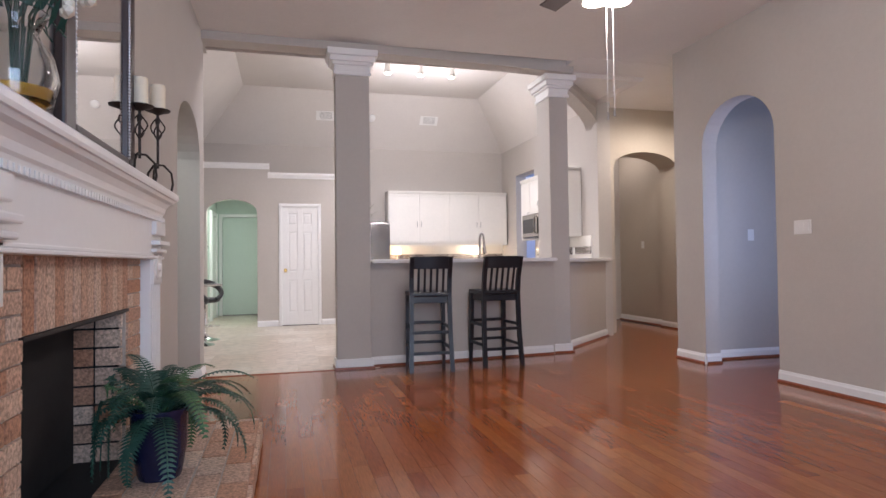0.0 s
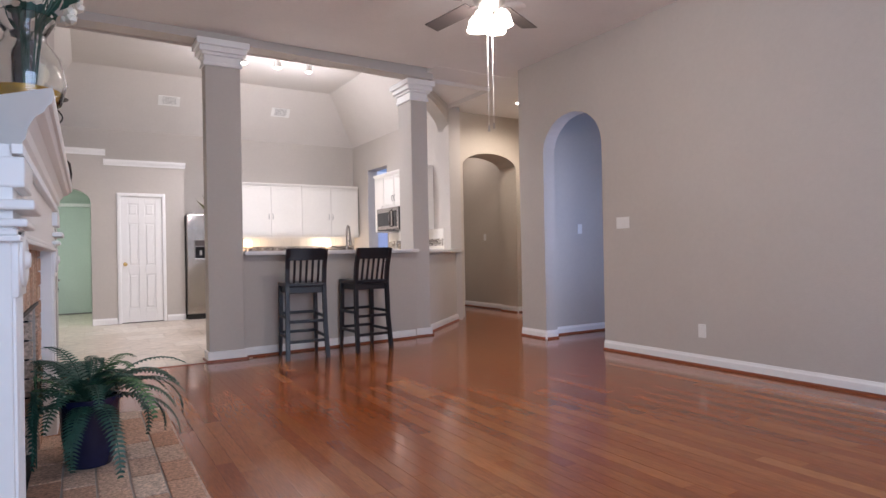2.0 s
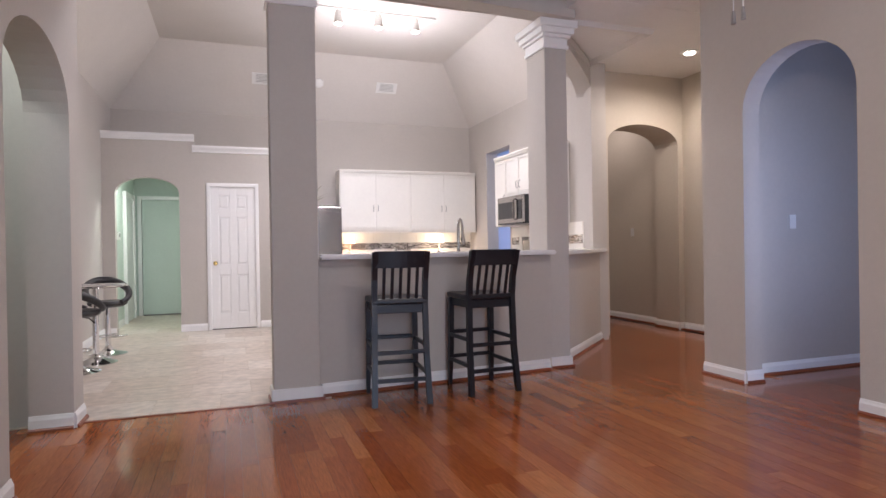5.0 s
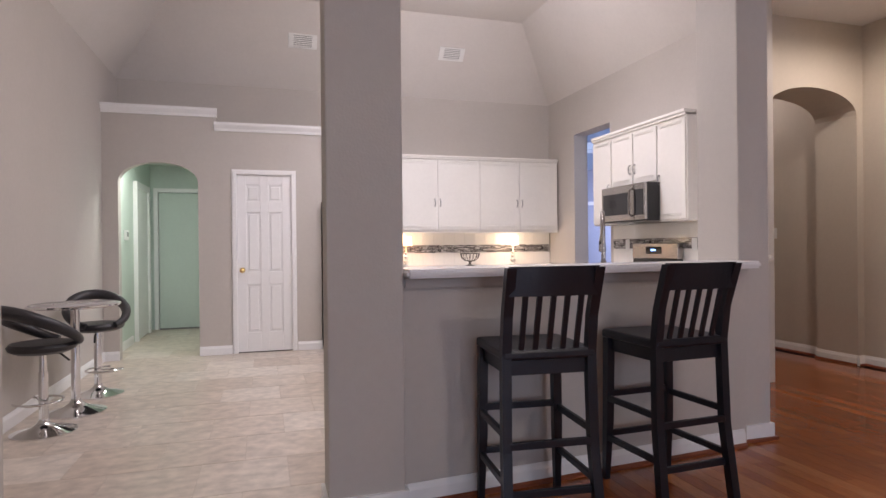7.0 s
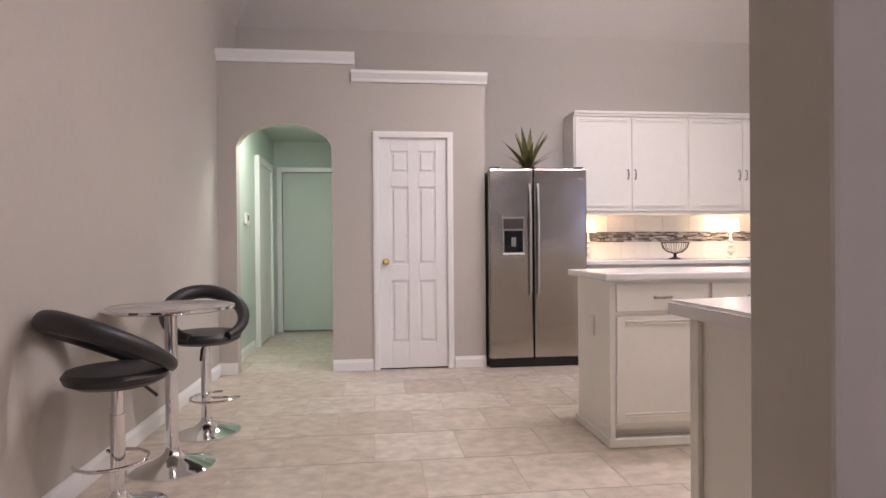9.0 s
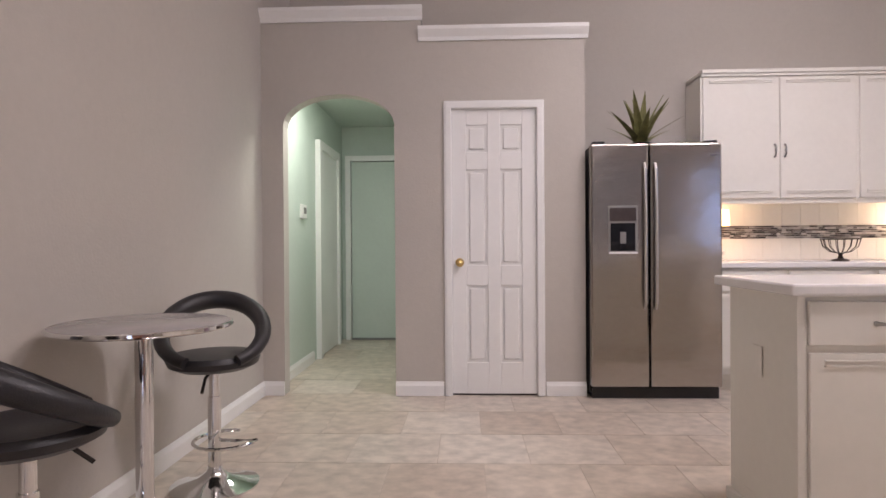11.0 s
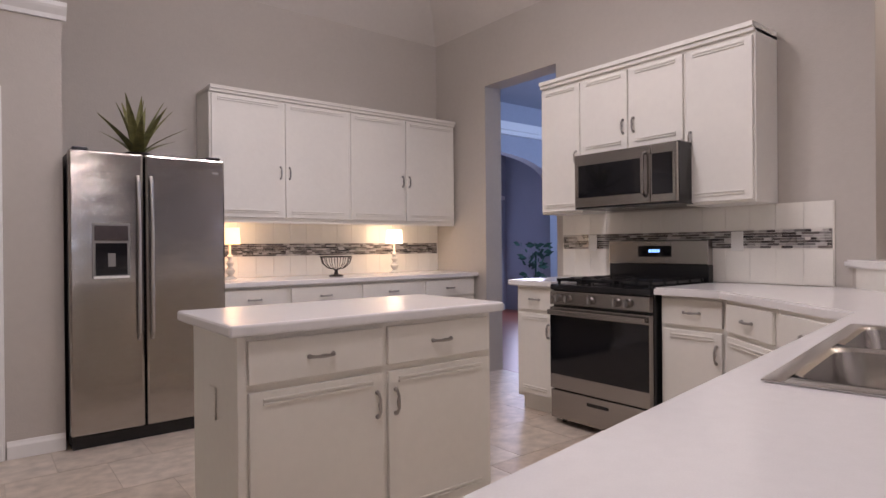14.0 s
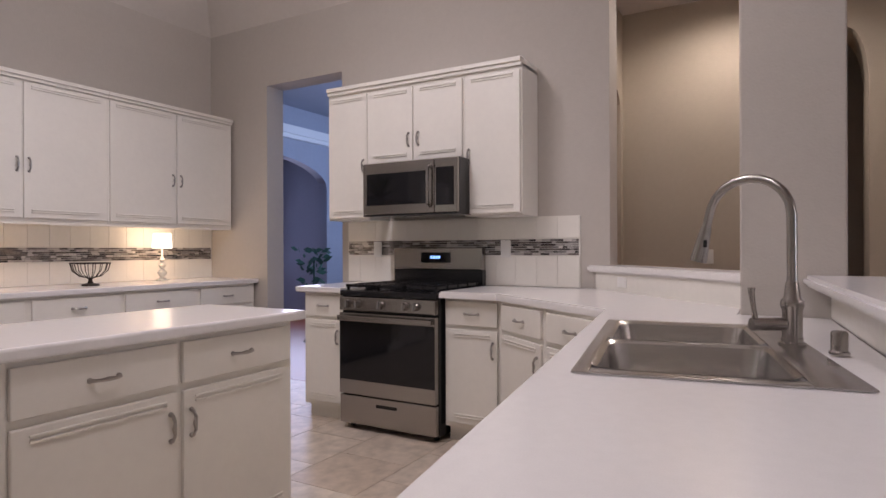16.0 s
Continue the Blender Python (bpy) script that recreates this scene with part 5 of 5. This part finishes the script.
table_lamp(1.78, M_SHADE, "small lit table lamp with an amber shade on the worktop")
table_lamp(3.30, M_SHADE2, "small lit table lamp with a cream shade on the worktop")
bw = thing("wire_bowl", "black wire fruit bowl on a foot, on the worktop", "bowl", (2.62, 10.42, CT))
part("foot", turned(bmesh.new(), [(0.06, 0), (0.058, 0.01), (0.02, 0.02), (0.012, 0.045), (0.025, 0.06)]), M_IRON, bw, "", True)
for k in range(16):
    a = k * 0.3927
    part("wire", tube(bmesh.new(), [(r * math.cos(a), r * math.sin(a), z) for r, z in ((0.02, 0.058), (0.07, 0.07), (0.115, 0.11), (0.13, 0.165))], 0.003, 6), M_IRON, bw)
part("rim_wire", tube(bmesh.new(), [(0.13 * math.cos(k * 0.2618), 0.13 * math.sin(k * 0.2618), 0.165) for k in range(25)], 0.005, 6), M_IRON, bw)

# breakfast table and stools
bt = thing("bistro_table", "round grey bar table on a chrome pedestal", "table", (-1.345, 7.89, 0))
part("tabletop", turned(bmesh.new(), [(0.28, 0.775), (0.295, 0.78), (0.295, 0.795), (0.285, 0.80), (0.002, 0.80)], n=48), M_LAMTOP, bt, "grey laminate top", True)
part("edge_band", turned(bmesh.new(), [(0.2955, 0.779), (0.3, 0.783), (0.3, 0.793), (0.2955, 0.797)], n=48), M_CHROME, bt, "metal edge band", True)
part("post", rod(bmesh.new(), (0, 0, 0.06), (0, 0, 0.775), 0.03, n=24), M_CHROME, bt, "chrome post", True)
part("base", turned(bmesh.new(), [(0.2, 0), (0.2, 0.008), (0.16, 0.022), (0.08, 0.045), (0.04, 0.075), (0.031, 0.10)], n=48), M_CHROME, bt, "trumpet chrome base", True)


def stool(at, rz):
    s = thing("bar_stool", "black padded swivel stool on a chrome pedestal", "bar stool", at, rz, "stools at the bistro table")
    part("base", turned(bmesh.new(), [(0.19, 0), (0.19, 0.008), (0.15, 0.02), (0.07, 0.04), (0.035, 0.07), (0.03, 0.09)], n=48), M_CHROME, s, "trumpet chrome base", True)
    part("post", rod(bmesh.new(), (0, 0, 0.06), (0, 0, 0.40), 0.028, n=24), M_CHROME, s, "", True)
    part("gas_lift", rod(bmesh.new(), (0, 0, 0.40), (0, 0, 0.55), 0.022, n=20), M_CHROME, s, "", True)
    part("lift_lever", tube(bmesh.new(), [(0.02, 0.0, 0.53), (0.10, -0.03, 0.50), (0.15, -0.04, 0.45)], 0.007, 8), M_IRON, s)
    bm = tube(bmesh.new(), [(0.0, 0.028, 0.2), (0.03, 0.09, 0.2)] + [(0.14 * math.cos(a), 0.14 * math.sin(a) + 0.05, 0.2) for a in [1.2 - k * 0.25 for k in range(20)]], 0.008, 8)
    part("foot_ring", bm, M_CHROME, s, "chrome foot rest", True)
    bm = bmesh.new()
    turned(bm, [(0.06, 0.52), (0.15, 0.525), (0.19, 0.545), (0.20, 0.57), (0.185, 0.59), (0.12, 0.597), (0.002, 0.595)], n=36)
    part("seat_pad", bm, M_LEATHER, s, "round black leatherette pad", True)
    bm = bmesh.new()
    pts, rad = [], []
    n = 28
    for k in range(n + 1):
        a = radians(-150 + 300 * k / n)
        back = 0.5 + 0.5 * math.cos(a)
        pts.append((0.0 - (0.20 + 0.05 * back) * math.cos(a), (0.205 + 0.015 * back) * math.sin(a), 0.57 + 0.24 * back ** 1.1))
        rad.append(0.022 + 0.022 * back ** 0.7)
    tube(bm, pts, rad, 14)
    part("wrap_back", bm, M_LEATHER, s, "curved padded wrap-around back", True)
    return s


st = stool((-1.40, 7.40, 0), 50)
copy_thing(st, pose(-1.33, 8.44, 0, 0, 0, -70))


def sloped(name, x, y, w, h, label, cat, build):
    """Something on the back slope of the vault."""
    k = 0.86 / 0.74
    z = 3.22 + (10.77 - y) * k
    t = thing(name, label, cat)
    t.matrix_world = Matrix.Translation((x, y, z)) @ pose(0, 0, 0, 180 - math.degrees(math.atan(k)), 0, 0)
    build(t)
    return t


def vent(t):
    part("frame", boxes(((-0.17, -0.09, 0), (0.17, -0.07, 0.012)), ((-0.17, 0.07, 0), (0.17, 0.09, 0.012)), ((-0.17, -0.07, 0), (-0.11, 0.07, 0.012)), ((0.11, -0.07, 0), (0.17, 0.07, 0.012)), bevel=0.002), M_PLASTIC, t)
    part("backing", boxes(((-0.11, -0.07, 0.0), (0.11, 0.07, 0.004))), M_GREYSLOT, t)
    for k in range(6):
        part("slat", boxes(((-0.11, -0.066 + k * 0.023, 0.004), (0.11, -0.054 + k * 0.023, 0.011))), M_PLASTIC, t)


sloped("ceiling_vent", 0.47, 10.35, 0, 0, "white ceiling air vent", "vent", vent)
sloped("ceiling_vent", 2.37, 10.35, 0, 0, "white ceiling air vent", "vent", vent)
sloped("smoke_detector", 1.29, 10.35, 0, 0, "round white smoke detector on the vault", "smoke detector", lambda t: part("body", turned(bmesh.new(), [(0.075, 0), (0.072, 0.02), (0.05, 0.035), (0.002, 0.036)]), M_PLASTIC, t, "", True))
tr = thing("track_lighting", "white ceiling track with three lit spot heads", "track light", (1.75, 8.27, 4.08))
part("rail", boxes(((-0.75, -0.018, -0.02), (0.75, 0.018, 0.0))), M_PLASTIC, tr)
for x in (-0.5, 0.0, 0.48):
    h = part("spot_head", turned(bmesh.new(), [(0.03, -0.03), (0.045, -0.08), (0.055, -0.2), (0.05, -0.2), (0.002, -0.18)], (x, 0, 0), 20), M_PLASTIC, tr, "white conical head", True)
    h.visible_shadow = False
    part("bulb", turned(bmesh.new(), [(0.048, -0.203), (0.03, -0.215), (0.002, -0.22)], (x, 0, 0), 16), M_BULB, h, "", True).visible_shadow = False

# ---- dining room things ----
ps = thing("plant_stand", "dark plant on a stand in the dining room", "plant", (6.0, 11.3, 0))
part("stand", turned(bmesh.new(), [(0.14, 0), (0.12, 0.03), (0.03, 0.06), (0.025, 0.55), (0.11, 0.6), (0.11, 0.63)]), M_FRAME, ps, "", True)
bm = bmesh.new()
rd = random.Random(2)
for k in range(60):
    a, r, z = rd.uniform(0, 6.28), rd.uniform(0.02, 0.2), rd.uniform(0.72, 1.2)
    p = Vector((r * math.cos(a), r * math.sin(a), z))
    q = p + Vector((rd.uniform(-0.12, 0.12), rd.uniform(-0.12, 0.12), rd.uniform(-0.05, 0.08)))
    w = Vector((0.02, 0.02, 0.03))
    bm.faces.new([bm.verts.new(v) for v in (p, p.lerp(q, 0.5) + w, q, p.lerp(q, 0.5) - w)])
rod(bm, (0, 0, 0.62), (0, 0, 1.1), 0.012)
part("foliage", bm, M_FERN, ps)

# ---- floor pieces ----
unit = bmesh.new()
bmesh.ops.create_cube(unit, size=1)
unit_me = bpy.data.meshes.new("plank")
unit.to_mesh(unit_me)
unit_me.materials.append(M_WOOD)
floor_wood = fixed("floor", boxes(((-1.3, -3.05, -0.016), (5.5, 5.5, -0.006))), M_SUBFLOOR, "glossy reddish cherry plank floor", "floor")
rng = random.Random(5)
PW = 0.083
planks = []
for i in range(int((5.45 + 2.4) / PW)):
    x = -2.4 + i * PW
    y = -3.0 - rng.random() * 0.9
    top = (5.50 if x < 0.6 else 5.80) if x + PW < 2.75 else (7.25 if x < 4.0 else 9.0)
    while y < top:
        l = rng.choice((0.6, 0.8, 1.0, 1.3, 1.7))
        a, b = max(y, -3.0), min(y + l, top)
        y += l
        if x + PW / 2 > 2.75 and b - x > 3.05:
            b = min(b, x + 3.05) if x < 4.1 else b
        if b - a < 0.02 or (x < -1.3 and b < 4.0):
            continue
        planks.append((x, a, b))
near = sorted(planks, key=lambda p: (p[0] - 1.0) ** 2 + ((p[1] + p[2]) / 2 - 2.6) ** 2)
tilt = random.Random(9)
for x, a, b in near[:300]:
    ob = new("plank", unit_me)
    ob.scale = (PW - 0.0012, b - a - 0.0012, 0.012)
    ob.location = (x + PW / 2, (a + b) / 2, -0.006 + tilt.uniform(-0.0003, 0.0003))
    ob.parent = floor_wood
vs, fs = [], []
for x, a, b in near[300:]:
    k = len(vs)
    x0, x1, a, b = x + 0.0006, x + PW - 0.0006, a + 0.0006, b - 0.0006
    vs += [(x0, a, -0.012), (x1, a, -0.012), (x1, b, -0.012), (x0, b, -0.012), (x0, a, 0), (x1, a, 0), (x1, b, 0), (x0, b, 0)]
    fs += [(k + 4, k + 5, k + 6, k + 7), (k, k + 1, k + 5, k + 4), (k + 1, k + 2, k + 6, k + 5), (k + 2, k + 3, k + 7, k + 6), (k + 3, k, k + 4, k + 7)]
me = bpy.data.meshes.new("planks")
me.from_pydata(vs, [], fs)
me.materials.append(M_WOOD_I)
ob = tagged(new("planks", me), kind="stuff")
ob.parent = floor_wood
fixed("floor_dining", boxes(((4.17, 9.2, -0.016), (8.0, 13.9, -0.001))), M_SHOE, "dark reddish dining room floor", "floor")
fixed("trim_threshold", boxes(((-1.0, 5.49, -0.01), (0.25, 5.525, 0.006)), bevel=0.002), M_SHOE, "reddish wood strip between planks and tile", "threshold")

floor_tile = fixed("floor_kitchen", boxes(((-1.75, 5.53, -0.016), (4.17, 12.75, -0.004))), M_GROUT, "travertine tile kitchen floor", "floor")
tile_me = bpy.data.meshes.new("tile")
bm = bmesh.new()
bmesh.ops.create_cube(bm, size=1)
bm.to_mesh(tile_me)
bm.free()
tile_me.materials.append(M_TILE)
T = 0.457
for j in range(16):
    for i in range(15):
        x0, y0 = -1.95 + i * T + (j % 2) * T / 2, 5.53 + j * T
        x1, y1 = min(x0 + T, 4.17), min(y0 + T, 12.75)
        x0 = max(x0, -1.75)
        if x1 - x0 < 0.03 or y1 - y0 < 0.03 or (y0 > 10.8 and x0 > -0.5) or (y0 + y1) / 2 - (x0 + x1) / 2 < 2.75:
            continue
        ob = new("tile", tile_me)
        ob.scale = (x1 - x0 - 0.004, y1 - y0 - 0.004, 0.008)
        ob.location = ((x0 + x1) / 2, (y0 + y1) / 2, -0.0055)
        ob.parent = floor_tile
